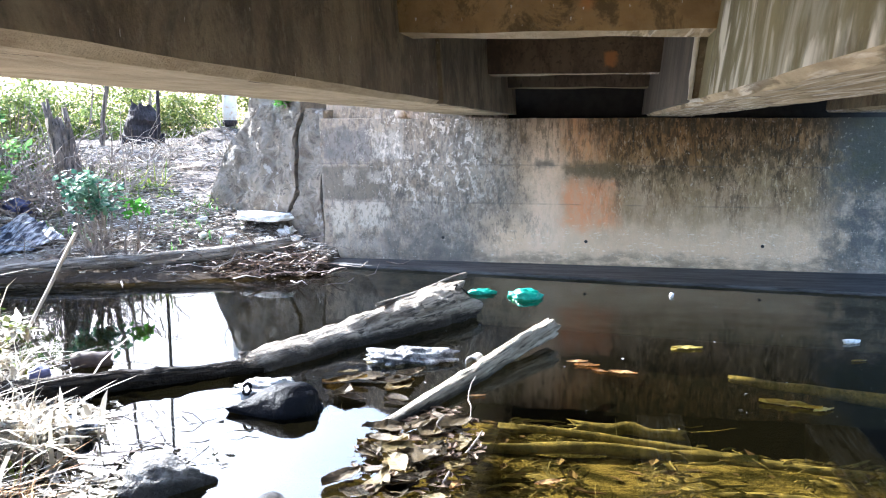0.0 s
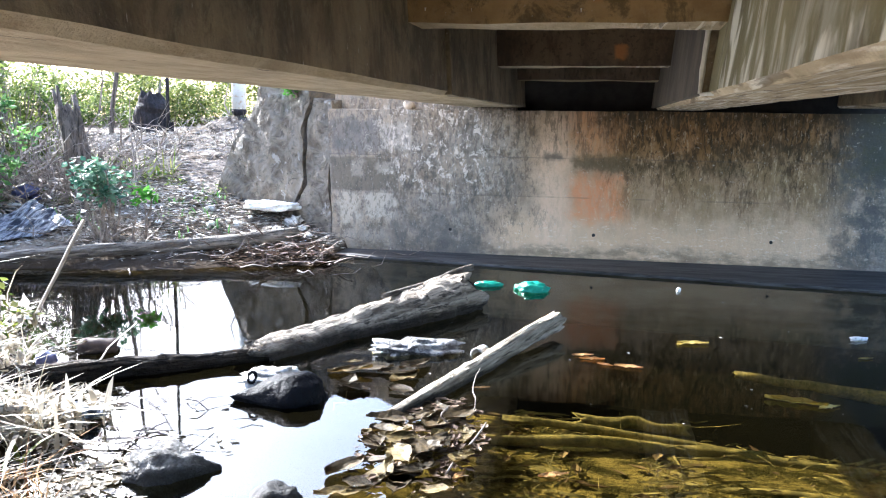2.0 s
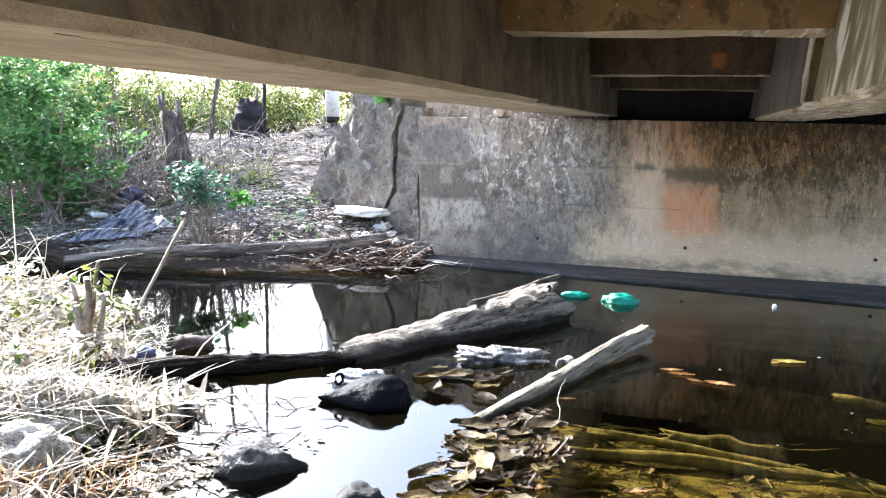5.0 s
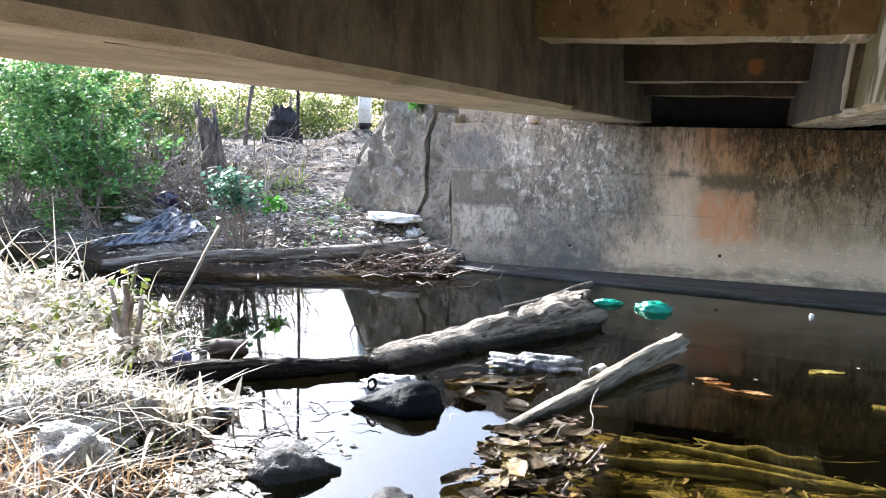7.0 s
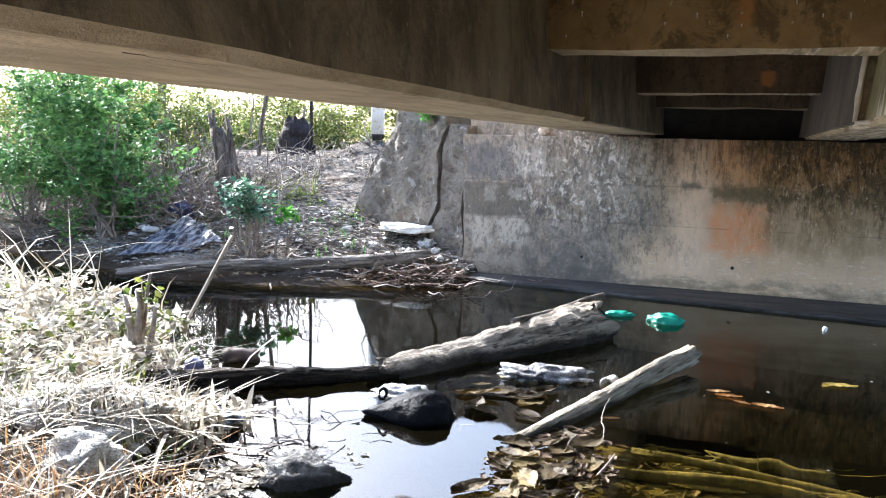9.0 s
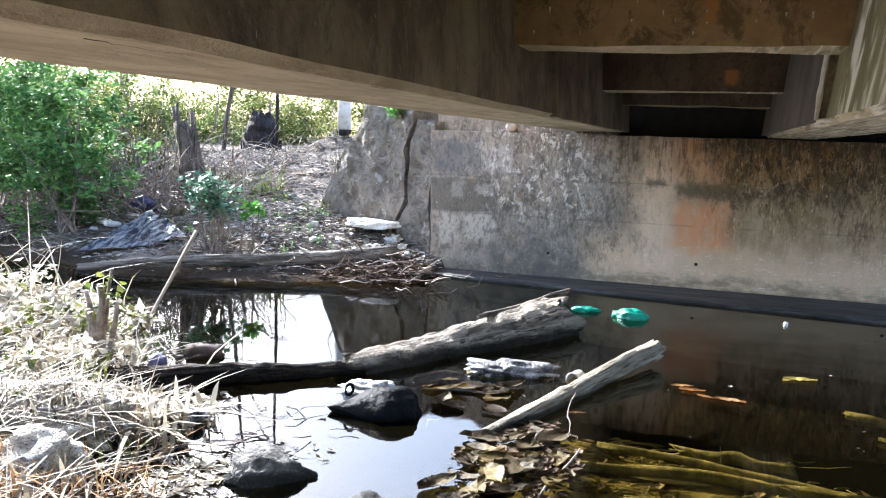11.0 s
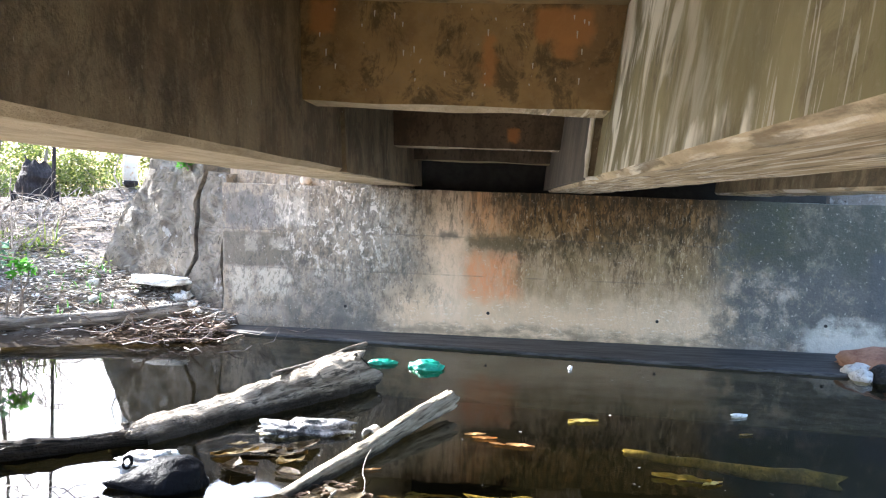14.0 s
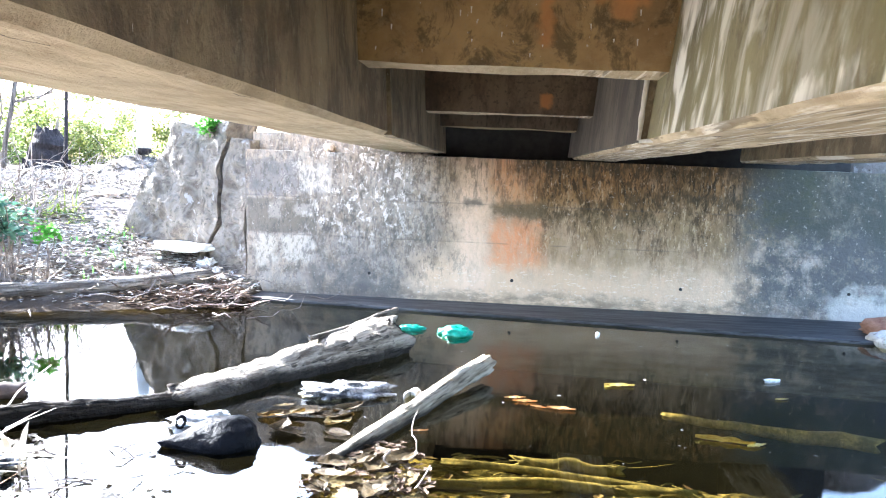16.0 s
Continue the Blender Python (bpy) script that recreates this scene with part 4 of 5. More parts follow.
# guard post on the embankment
post = thing("guard_post", (-6.64, 12.08, 1.66), "white painted concrete guard post on the embankment", "post")
bm = bmesh.new()
bmesh.ops.create_cone(bm, cap_ends=True, segments=20, radius1=0.15, radius2=0.145, depth=1.5, matrix=pose(0, 0, 0.9))
bmesh.ops.bevel(bm, geom=[e for e in bm.edges if abs(e.verts[0].co.z - e.verts[1].co.z) < 1e-4], offset=0.03, segments=3, affect="EDGES")
part("shaft", bm, M["post"], post, smooth=True)
bm = bmesh.new()
bmesh.ops.create_icosphere(bm, subdivisions=2, radius=0.155, matrix=Matrix.Translation((0, 0, 0.14)) @ Matrix.Diagonal((1, 1, 0.7, 1)))
part("foot", roughen(bm, 0.02, 5), M["stub"], post, "dark rounded foot")

# burnt stump
stump = thing("tree_stump", (-9.55, 13.55, 1.18), "dark charred tree stump on the sunlit bank", "stump")
pts, rad = limb((0, 0, 0), (0.03, 0, 1.02), 0.42, 0.24, 9, 0.04, 2)
rad = [0.52, 0.46, 0.43, 0.415, 0.40, 0.385, 0.37, 0.34, 0.29, 0.21]
part("bole", tube(pts, rad, 24, 0.34, 5.0, 0.6), M["stub"], stump)
part("splinter", tube(*limb((0.19, 0.02, 0.92), (0.28, 0.0, 1.32), 0.06, 0.012, 5, 0.03, 1), 7, 0.3), M["straw_grey"], stump, "pale torn splinter")
part("splinter", tube(*limb((-0.17, 0.02, 0.9), (-0.25, 0.0, 1.16), 0.055, 0.012, 5, 0.03, 4), 7, 0.3), M["stub"], stump)

# split snag
SN = (-6.35, 6.25)
snag = thing("dead_tree", (SN[0], SN[1], height(*SN) - 0.1), "split grey-brown dead trunk leaning over brushwood", "trunk")
for dx, dy, h, tx, ra, rb, s in ((0.05, 0, 1.34, -0.32, 0.19, 0.11, 1), (0.12, 0.03, 1.5, -0.22, 0.13, 0.03, 3), (-0.03, 0.0, 1.58, -0.38, 0.13, 0.025, 6), (0.24, 0.0, 0.7, 0.06, 0.1, 0.03, 8), (0.05, -0.08, 1.62, -0.33, 0.09, 0.02, 9)):
    part("stem", tube(*limb((dx, dy, 0), (dx + tx, dy, h), ra, rb, 9, 0.07, s), 11, 0.4, s, 0.4), M["snag"], snag, smooth=True)

# driftwood cane
cane = lying("cane", (-3.58, 1.4, -0.1), (-3.6, 2.27, 0.74), 0.014, 0.018, M["cane"], "grey cane leaning out of the shallows", "cane", 8, 8, 0.02, 0.1, 3.0, 0.1)

# stone slab and stones below the wing wall
slab = lump("stone_slab", (-3.36, 6.02, height(-3.36, 6.02) + 0.12), (0.42, 0.26, 0.09), M["white_stone"], "pale flat stone slab propped on rubble", "stone", 2.0, 0.35, 4, -12, lambda c: setattr(c, "z", max(-0.6, min(0.55, c.z))))
for i, (x, y, s) in enumerate(((-2.98, 5.84, 0.11), (-2.78, 5.6, 0.06), (-3.1, 5.5, 0.05), (-3.3, 5.3, 0.045), (-2.6, 5.35, 0.05), (-3.6, 5.5, 0.07), (-2.9, 5.25, 0.07), (-3.9, 5.3, 0.06), (-3.35, 5.05, 0.06), (-4.2, 5.9, 0.07))):
    lump("stone", (x, y, height(x, y) + s * 0.4), (s, s * 0.85, s * 0.65), M["stone"], "small pale stone on the leaf-strewn bank", "stone", i * 1.7, 0.9, 3, i * 40, None, 1.9)["group"] = "stones on the bank"

# crumpled sheet, bag and bottles washed up
bm = bmesh.new()
quad = [Vector(p) for p in ((-6.55, 4.0, 0.14), (-5.65, 4.25, 0.2), (-5.35, 4.6, 0.36), (-6.4, 5.25, 0.55))]
N = 22
grid = []
for j in range(N + 1):
    row = []
    for i in range(N + 1):
        u, v = i / N, j / N
        p = quad[0].lerp(quad[1], u).lerp(quad[3].lerp(quad[2], u), v)
        p += Vector((noise.noise(p * 3) * 0.03, noise.noise(p * 3 + Vector((7, 0, 0))) * 0.03, abs(noise.noise(p * 2.6)) * 0.07 + noise.noise(p * 7) * 0.05))
        row.append(bm.verts.new(p))
    grid.append(row)
for j in range(N):
    for i in range(N):
        bm.faces.new((grid[j][i], grid[j][i + 1], grid[j + 1][i + 1], grid[j + 1][i]))
bmesh.ops.solidify(bm, geom=bm.faces[:], thickness=0.015)
tagged(part("plastic_sheet", bm, M["sheet"]), "crumpled grubby blue-grey plastic sheet on the shore", "plastic sheet")
lump("plastic_bag", (-6.9, 5.75, height(-6.9, 5.75) + 0.2), (0.2, 0.16, 0.13), M["blue"], "crumpled deep blue plastic bag", "plastic bag", 4.0, 0.5, 3, 20)
for i, (x, y, a) in enumerate(((-7.25, 5.35, 10), (-6.95, 5.15, 80), (-7.5, 5.7, 40), (-6.9, 5.6, 25), (-7.9, 5.2, -20))):
    bottle = thing("bottle", (x, y, max(0.02, height(x, y)) + 0.06), "dirty white plastic bottle lying in brushwood", "bottle", "washed-up bottles")
    part("body", tube([(-0.15, 0, 0), (-0.13, 0, 0), (0.06, 0, 0), (0.1, 0, 0), (0.13, 0, 0)], [0.03, 0.045, 0.045, 0.04, 0.018], 10), M["white"], bottle, smooth=True)
    part("cap", tube([(0.128, 0, 0), (0.15, 0, 0)], [0.02, 0.02], 10), M["blue"] if i % 2 else M["white"], bottle, "screw cap")
    bottle.matrix_basis = pose(*bottle.location, 0, 8, a)

# ---- plants of the far bank ----
def shrub(name, base, clumps, per, size, leaf, stem, label, category, seed, stems=7, long=1.7):
    ob = thing(name, base, label, category)
    r = rnd(seed)
    local = [(x - base[0], y - base[1], z - base[2], c) for x, y, z, c in clumps]
    leaf_cloud("foliage", local, per, size, leaf, ob, seed, long)
    picks = [local[int(i * len(local) / stems)] for i in range(stems)]
    for i, (x, y, z, c) in enumerate(picks):
        a = (r.gauss(0, 0.06), r.gauss(0, 0.06), -0.05)
        part("stem", tube(*limb(a, (x, y, z), 0.018 + 0.006 * r.random(), 0.005, 7, 0.12, seed + i), 6, 0.2), stem, ob)
    return ob


def crown(cx, cy, cz, rx, ry, rz, n, cr, seed):
    r = rnd(seed)
    out = []
    for _ in range(n):
        d = Vector((r.gauss(0, 1), r.gauss(0, 1), r.gauss(0, 1))).normalized() * r.random() ** 0.4
        out.append((cx + d.x * rx, cy + d.y * ry, cz + d.z * rz, cr * r.uniform(0.6, 1.3)))
    return out


shrub("green_bush", (-7.6, 4.95, height(-7.6, 4.95)), crown(-7.8, 5.0, 1.55, 1.4, 0.8, 1.35, 120, 0.2, 11), 58, 0.1, M["leaf_green"], M["twig"], "dense green bush at the water's edge", "bush", 11, 14)
shrub("green_bush", (-9.6, 5.4, height(-9.6, 5.4)), crown(-9.6, 5.6, 1.6, 1.3, 1.0, 1.2, 90, 0.32, 12), 70, 0.09, M["leaf_green"], M["twig"], "tall green bush behind dry reeds", "bush", 12, 12)
shrub("yellow_bush", (-11.3, 8.2, height(-11.3, 8.2)), crown(-11.3, 8.2, 1.85, 1.5, 1.0, 0.9, 85, 0.28, 13), 60, 0.085, M["leaf_yellow"], M["twig"], "sunlit yellow-green bush on the bank", "bush", 13, 12)
shrub("yellow_bush", (-12.2, 9.5, height(-12.2, 9.5)), crown(-12.6, 9.5, 2.5, 2.2, 1.2, 1.6, 110, 0.36, 14), 55, 0.1, M["leaf_yellow"], M["twig"], "sunlit yellow-green thicket on the bank", "bush", 14, 10)
shrub("yellow_bush", (-14.4, 19.6, height(-14.4, 19.6)), crown(-14.4, 19.6, 1.75, 3.2, 1.2, 0.6, 90, 0.34, 15), 45, 0.1, M["leaf_yellow"], M["twig"], "low pale bush in full sun", "bush", 15, 10)
shrub("green_bush", (-8.6, 7.2, height(-8.6, 7.2)), crown(-8.9, 7.2, 1.3, 0.9, 0.6, 0.6, 36, 0.2, 16), 45, 0.07, M["leaf_yellow"], M["twig"], "thin half-bare bush among dead branches", "bush", 16, 18)
shrub("broadleaf_plant", (-4.85, 4.46, height(-4.85, 4.46)), crown(-4.87, 4.46, 0.97, 0.36, 0.3, 0.36, 26, 0.13, 17), 15, 0.125, M["leaf_teal"], M["twig"], "blue-green broad-leaved sapling on bare stems", "plant", 17, 14, 1.3)
shrub("broadleaf_plant", (-4.42, 4.5, height(-4.42, 4.5)), crown(-4.32, 4.5, 0.78, 0.12, 0.1, 0.12, 5, 0.07, 18), 12, 0.12, M["leaf_bright"], M["twig"], "small bright green seedling", "plant", 18, 3, 1.2)
shrub("wall_plant", (-2.95, 6.15, 2.02), crown(-2.95, 5.95, 2.1, 0.26, 0.14, 0.12, 22, 0.08, 19), 24, 0.06, M["leaf_bright"], M["twig"], "green weed rooted on top of the wing wall", "plant", 19, 4, 1.3)

# trees that tower over the bank
def tree(at, h, lean, seed, label, full=30):
    ob = thing("tree", (at[0], at[1], height(*at) - 0.1), label, "tree")
    r = rnd(seed)
    top = Vector((lean[0], lean[1], h))
    pts, rad = limb((0, 0, 0), top, 0.12 if full else 0.055, 0.05 if full else 0.03, 12, 0.35, seed)
    part("trunk", tube(pts, rad, 10, 0.2, seed), M["snag"], ob, smooth=True)
    clumps = []
    for i in range(11):
        k = 4 + i * 8 // 11
        a = r.uniform(0, 6.28)
        end = pts[k] + Vector((math.cos(a) * r.uniform(0.9, 2.2), math.sin(a) * r.uniform(0.9, 2.2), r.uniform(0.1, 1.4)))
        lp, lr = limb(pts[k], end, rad[k] * 0.55, 0.015, 7, 0.45, seed + i)
        part("limb", tube(lp, lr, 6, 0.2), M["snag"], ob)
        for q in lp[3:]:
            if full:
                clumps.append((q.x + r.gauss(0, 0.2), q.y + r.gauss(0, 0.2), q.z + r.gauss(0, 0.15), r.uniform(0.18, 0.42)))
    if full:
        leaf_cloud("crown", clumps, full, 0.12, M["leaf_tree"], ob, seed)
    return ob


tree((-9.6, 12.0), 4.7, (0.3, 0.4), 21, "dark slender bare tree with crooked limbs", 0)
tree((-13.6, 13.6), 7.5, (-0.6, 0.3), 22, "dark forked tree with a loose crown", 22)
tree((-17.0, 9.0), 7.5, (0.4, 0.2), 23, "leafy tree behind the thicket")
lying("bare_pole", (-8.75, 12.9, 1.2), (-8.75, 12.9, 6.5), 0.045, 0.03, M["stub"], "thin bare upright pole on the bank", "pole", 8, 8, 0.05, 0.15, 2.0, 0.1)

# grass and litter of the far bank
tagged(blades("bank_grass", spots_in(6500, -16, -4.2, 7.2, 17, lambda x, y, r: on_far(x, y) and noise.noise(Vector((x * 0.9, y * 0.9, 2))) > -0.15 and not (-8.6 < x < -6.0 and 6.0 < y < 10.0 and r.random() < 0.7), 31), M["leaf_yellow"], (0.15, 0.5), 0.012, 31, 0.6), "sunlit yellow-green grass on the bank", "grass", kind="stuff")
tagged(blades("dry_grass", spots_in(1800, -16, -4.2, 7.5, 17, lambda x, y, r: on_far(x, y), 32), M["straw"], (0.12, 0.55), 0.01, 32, 0.8), "bleached dry grass on the bank", "grass", kind="stuff")
tagged(blades("bank_weeds", spots_in(200, -6.5, -3.6, 4.6, 8.5, lambda x, y, r: on_far(x, y) and noise.noise(Vector((x * 1.7, y * 1.7, 9))) > 0.1, 33), M["leaf_green"], (0.05, 0.16), 0.012, 33, 0.9), "low green weeds on bare earth", "weeds", kind="stuff")
litter("leaf_litter", 9000, lambda x, y, r: on_far(x, y) and height(x, y) > 0.02 + 0.16 * r.random(), (-9, -1.95, 3.5, 9), 0.035, M["litter"], 34, "dry pale leaf litter and twigs on the bank")
litter("root_litter", 1400, lambda x, y, r: on_far(x, y) and math.hypot((x + 2.7) / 0.9, (y - 4.7) / 0.6) < 1, (-3.8, -1.95, 3.9, 5.6), 0.04, M["litter_red"], 35, "reddish soaked leaf litter by the wall")
twigs("root_tangle", 55, (-2.65, 4.75, 0), (0.35, 0.28, 0.05), 0.4, 0.012, M["root"], 36, 0.3, label="reddish roots and twigs at the water's edge")
twigs("brushwood", 420, (-7.3, 6.1, 0), (0.9, 0.55, 0.22), 0.95, 0.013, M["twig"], 37, 0.55, label="tangled grey brushwood on the bank")
twigs("brushwood", 240, (-8.8, 5.6, 0), (1.2, 0.5, 0.2), 0.8, 0.012, M["twig"], 38, 0.7, label="tangled grey brushwood under the bush")
twigs("brushwood", 55, (-4.85, 4.4, 0), (0.35, 0.25, 0.05), 0.5, 0.009, M["twig"], 39, 0.9, label="bare grey stems round the sapling")
twigs("fallen_twigs", 220, (-4.2, 5.6, 0), (1.0, 0.8, 0.02), 0.4, 0.008, M["twig"], 40, 0.15, label="scattered twigs on the bank")
litter("pale_chips", 800, lambda x, y, r: on_far(x, y) and height(x, y) > 0.08 and noise.noise(Vector((x * 1.9, y * 1.9, 6))) + 0.5 * r.random() > 0.2, (-5.2, -2.1, 4.5, 6.6), 0.03, M["chalk"], 44, "white paper and stone chips strewn over dark soil")
litter("pale_chips", 800, lambda x, y, r: on_far(x, y) and height(x, y) > 0.05 and noise.noise(Vector((x * 1.3, y * 1.3, 16))) > 0.0, (-8.6, -4.4, 4.2, 9.5), 0.04, M["chalk"], 45, "white scraps strewn over brushwood and soil")
twigs("shore_twigs", 70, (-3.0, 4.95, 0), (0.5, 0.3, 0.03), 0.45, 0.009, M["twig"], 46, 0.25, label="pale twigs caught on the muddy shore")
# low growth that fills the sunlit slope behind the stump
shrub("yellow_bush", (-10.3, 19.0, height(-10.3, 19.0)), crown(-10.3, 19.0, 1.75, 2.2, 0.8, 0.5, 60, 0.26, 24), 50, 0.08, M["leaf_yellow"], M["twig"], "low sunlit yellow-green scrub behind the stump", "bush", 24, 8)
shrub("yellow_bush", (-8.9, 8.4, height(-8.9, 8.4)), crown(-8.8, 8.6, 1.4, 0.9, 0.5, 0.4, 34, 0.18, 25), 40, 0.065, M["leaf_yellow"], M["twig"], "sunlit scrub growing through dead branches", "bush", 25, 16)
tagged(blades("slope_grass", spots_in(600, -9.5, -3.3, 8.5, 14, lambda x, y, r: from_shore(x, y, FAR_SHORE)[1] < 0 and y > 6.6 - 0.5 * (x + 2.42) - 0.2 * r.random() or (x < -5 and y > 8), 41), M["straw_grey"], (0.06, 0.3), 0.011, 41, 1.0), "bleached grass on the sunlit slope", "grass", kind="stuff")
twigs("dead_branches", 75, (-7.0, 7.2, 0), (1.0, 0.7, 0.3), 1.1, 0.014, M["twig"], 42, 1.0, label="bare upright dead branches round the trunk")
litter("slope_litter", 5000, lambda x, y, r: x < -4.0 and from_shore(x, y, FAR_SHORE)[1] < 0, (-10, -3.5, 5.5, 13), 0.05, M["litter"], 43, "pale dry leaf litter on the sunlit slope")
# half-bare olive scrub between the bush and the dead trunk
for i, (x, y, z, rx, ry, rz, n, per) in enumerate(((-9.0, 8.2, 1.95, 0.95, 0.6, 0.8, 46, 30), (-15.6, 17.6, 2.0, 1.9, 0.8, 1.0, 70, 40), (-12.6, 16.6, 1.75, 1.3, 0.6, 0.6, 56, 32), (-9.9, 7.2, 2.2, 1.0, 0.6, 0.7, 50, 34))):
    shrub("olive_bush", (x, y, height(x, y)), crown(x, y, z, rx, ry, rz, n, 0.2, 110 + i), per, 0.085, M["leaf_olive"], M["twig"], "half-bare olive-green scrub with grey twigs", "bush", 110 + i, 20)["group"] = "olive scrub"
# distant sunlit thicket that closes the view
for i, (x, y) in enumerate(((-18.2, 15.8), (-19.4, 14.6), (-17.0, 17.0), (-15.75, 17.9), (-14.3, 19.0), (-12.9, 19.8), (-11.6, 20.4))):
    shrub("distant_bush", (x, y, height(x, y)), crown(x, y, 2.1, 1.6, 0.8, 0.95, 60, 0.32, 90 + i), 60, 0.10, M["leaf_yellow"], M["twig"], "distant pale sunlit bush on the bank", "bush", 90 + i, 14)["group"] = "distant thicket"

# taller thicket far behind, up to the beam
for i in range(8):
    b = radians(23.5 + 4.0 * i)
    x, y = 1.05 - 39 * math.sin(b), -4.4 + 39 * math.cos(b)
    shrub("distant_bush", (x, y, height(x, y)), crown(x, y, 3.0, 2.3, 1.0, 1.9, 70, 0.5, 140 + i), 34, 0.19, M["leaf_pale"], M["twig"], "far pale yellow-green thicket in full sun", "bush", 140 + i, 8)["group"] = "distant thicket"
# low green growth between the white scraps
cover = [(x, y, z + 0.1, 0.24) for x, y, z in spots_in(330, -14, -5.0, 8.0, 17.5, lambda x, y, r: on_far(x, y), 49)]
tagged(leaf_cloud("ground_cover", cover, 22, 0.085, M["leaf_pale"], None, 50), "pale green growth on the sunlit slope", "weeds", kind="stuff")
cover = [(x, y, z + 0.06, 0.14) for x, y, z in spots_in(150, -8.4, -4.3, 5.6, 10.5, lambda x, y, r: on_far(x, y) and noise.noise(Vector((x * 1.1, y * 1.1, 3))) > -0.05, 47)]
tagged(leaf_cloud("ground_cover", cover, 16, 0.055, M["leaf_olive"], None, 48), "low olive-green growth on the slope", "weeds", kind="stuff")

# ---- logs and debris in the water ----
def boulder_material():
    """Pale rock with a dark foot: a wet band, and its shaded lower side painted in."""
    k = Mat("waterside_rock", 0.8)
    c = k.mix(k.span(k.noise(9, detail=8, rough=0.7), 0.42, 0.66), (0.035, 0.032, 0.03), (0.26, 0.25, 0.235))
    c = k.mix(k.math("MULTIPLY", k.span(k.noise(30, detail=6, shift=3), 0.52, 0.64), 0.8), c, (0.09, 0.08, 0.07))
    z = k.math("ADD", k.axes()[2], k.math("MULTIPLY", k.noise(6, detail=6, shift=5), 0.1))
    c = k.mix(k.span(z, 0.08, 0.13, 1, 0), c, (0.028, 0.026, 0.024))
    return k.done(c, k.math("ADD", k.noise(10, detail=8), k.noise(40, detail=5)), 0.9, 0.05)


M["boulder"] = boulder_material()
big = lying("fallen_log", (-1.36, 0.86, -0.02), (-0.21, 2.90, 0.05), 0.145, 0.25, M["log_wet_shaded_below"], "thick weathered grey log half sunk in the stream", seed=1.3, bend=0.08, sides=72, n=44, wobble=0.17, ragged=0.7, ridge=0.03)
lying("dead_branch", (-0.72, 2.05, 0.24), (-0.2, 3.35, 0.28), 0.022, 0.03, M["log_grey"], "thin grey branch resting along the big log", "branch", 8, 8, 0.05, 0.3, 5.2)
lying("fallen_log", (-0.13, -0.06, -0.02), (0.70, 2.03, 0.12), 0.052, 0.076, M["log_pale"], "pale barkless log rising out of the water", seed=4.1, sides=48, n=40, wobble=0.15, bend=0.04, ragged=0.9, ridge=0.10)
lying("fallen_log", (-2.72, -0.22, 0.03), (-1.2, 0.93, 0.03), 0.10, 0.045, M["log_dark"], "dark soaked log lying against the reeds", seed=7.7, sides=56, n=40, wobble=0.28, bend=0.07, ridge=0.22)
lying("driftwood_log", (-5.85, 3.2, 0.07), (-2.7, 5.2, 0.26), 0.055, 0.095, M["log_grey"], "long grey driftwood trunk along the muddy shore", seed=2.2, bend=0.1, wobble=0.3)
lying("driftwood_stub", (-2.60, 0.72, 0.04), (-2.37, 0.82, 0.04), 0.06, 0.055, M["tan_box"], "short brown soaked wood stub afloat", "driftwood", 12, 6, 0.01, 0.3, 6.1)


# filled black bag half sunk, with a pale torn flap
def bag_shape(c):
    c.z = max(-0.35, c.z)
    if c.x < 0:
        c.y *= 1 + 0.8 * c.x
        c.z *= 1 + 0.7 * c.x
        c.x *= 1.35
    else:
        c.z *= 1 + 0.25 * c.x
    fold = abs(noise.noise(Vector((c.x * 1.3, c.y * 3.5, c.z * 3.5))))
    c.z += 0.16 * (0.25 - fold)


bag = thing("rubbish_bag", (-0.80, 0.13, 0.02), "black plastic rubbish bag half sunk in the stream", "rubbish bag")
body = lump("film", (0, 0, 0), (0.245, 0.18, 0.14), M["black"], "", "", 3.3, 0.1, 4, 20, bag_shape, 2.2)
body.parent = bag
for k in ("label", "category"):
    if k in body.keys():
        del body[k]
flap = lump("torn_flap", (-0.13, 0.12, 0.075), (0.19, 0.10, 0.05), M["white_film"], "", "", 6.3, 0.6, 4, 15, None, 2.6)
flap.parent = bag
for k in ("label", "category"):
    if k in flap.keys():
        del flap[k]
flap["label"] = "white torn plastic flap"
ring = [(-0.22 + 0.026 * math.cos(i * math.pi / 8), 0.0 + 0.012 * math.sin(i * math.pi / 8), 0.1 + 0.03 * math.sin(i * math.pi / 8)) for i in range(17)]
part("tie_ring", tube(ring, [0.011] * 17, 7, 0.2), M["black"], bag, "black twisted neck of the bag")


def pointed(c):
    if c.x > 0:
        c.y *= 1 - 0.75 * c.x
        c.z *= 1 - 0.55 * c.x


lump("stone", (-0.94, -0.98, 0.01), (0.22, 0.16, 0.125), M["boulder"], "grey pointed rock with a wet foot darkened as shade in bright shallows", "stone", 5.5, 0.28, 4, 18, pointed, 2.0)
lump("stone", (-0.34, -1.16, 0.0), (0.12, 0.09, 0.065), M["rock"], "small black wet rock at the bank", "stone", 8.2, 0.4, 3, 40)
clod = lump("earth_clod", (-2.3, -1.1, 0.1), (0.5, 0.34, 0.19), M["thatch"], "heap of bleached straw and earth among dry reeds", "clod", 9.1, 0.6, 4, 35, None, 3.0)
lump("stone", (-1.83, -1.5, 0.1), (0.23, 0.17, 0.17), M["thatch"], "rough grey-white boulder in rusty grass", "stone", 12.4, 0.35, 4, -15, None, 2.0)

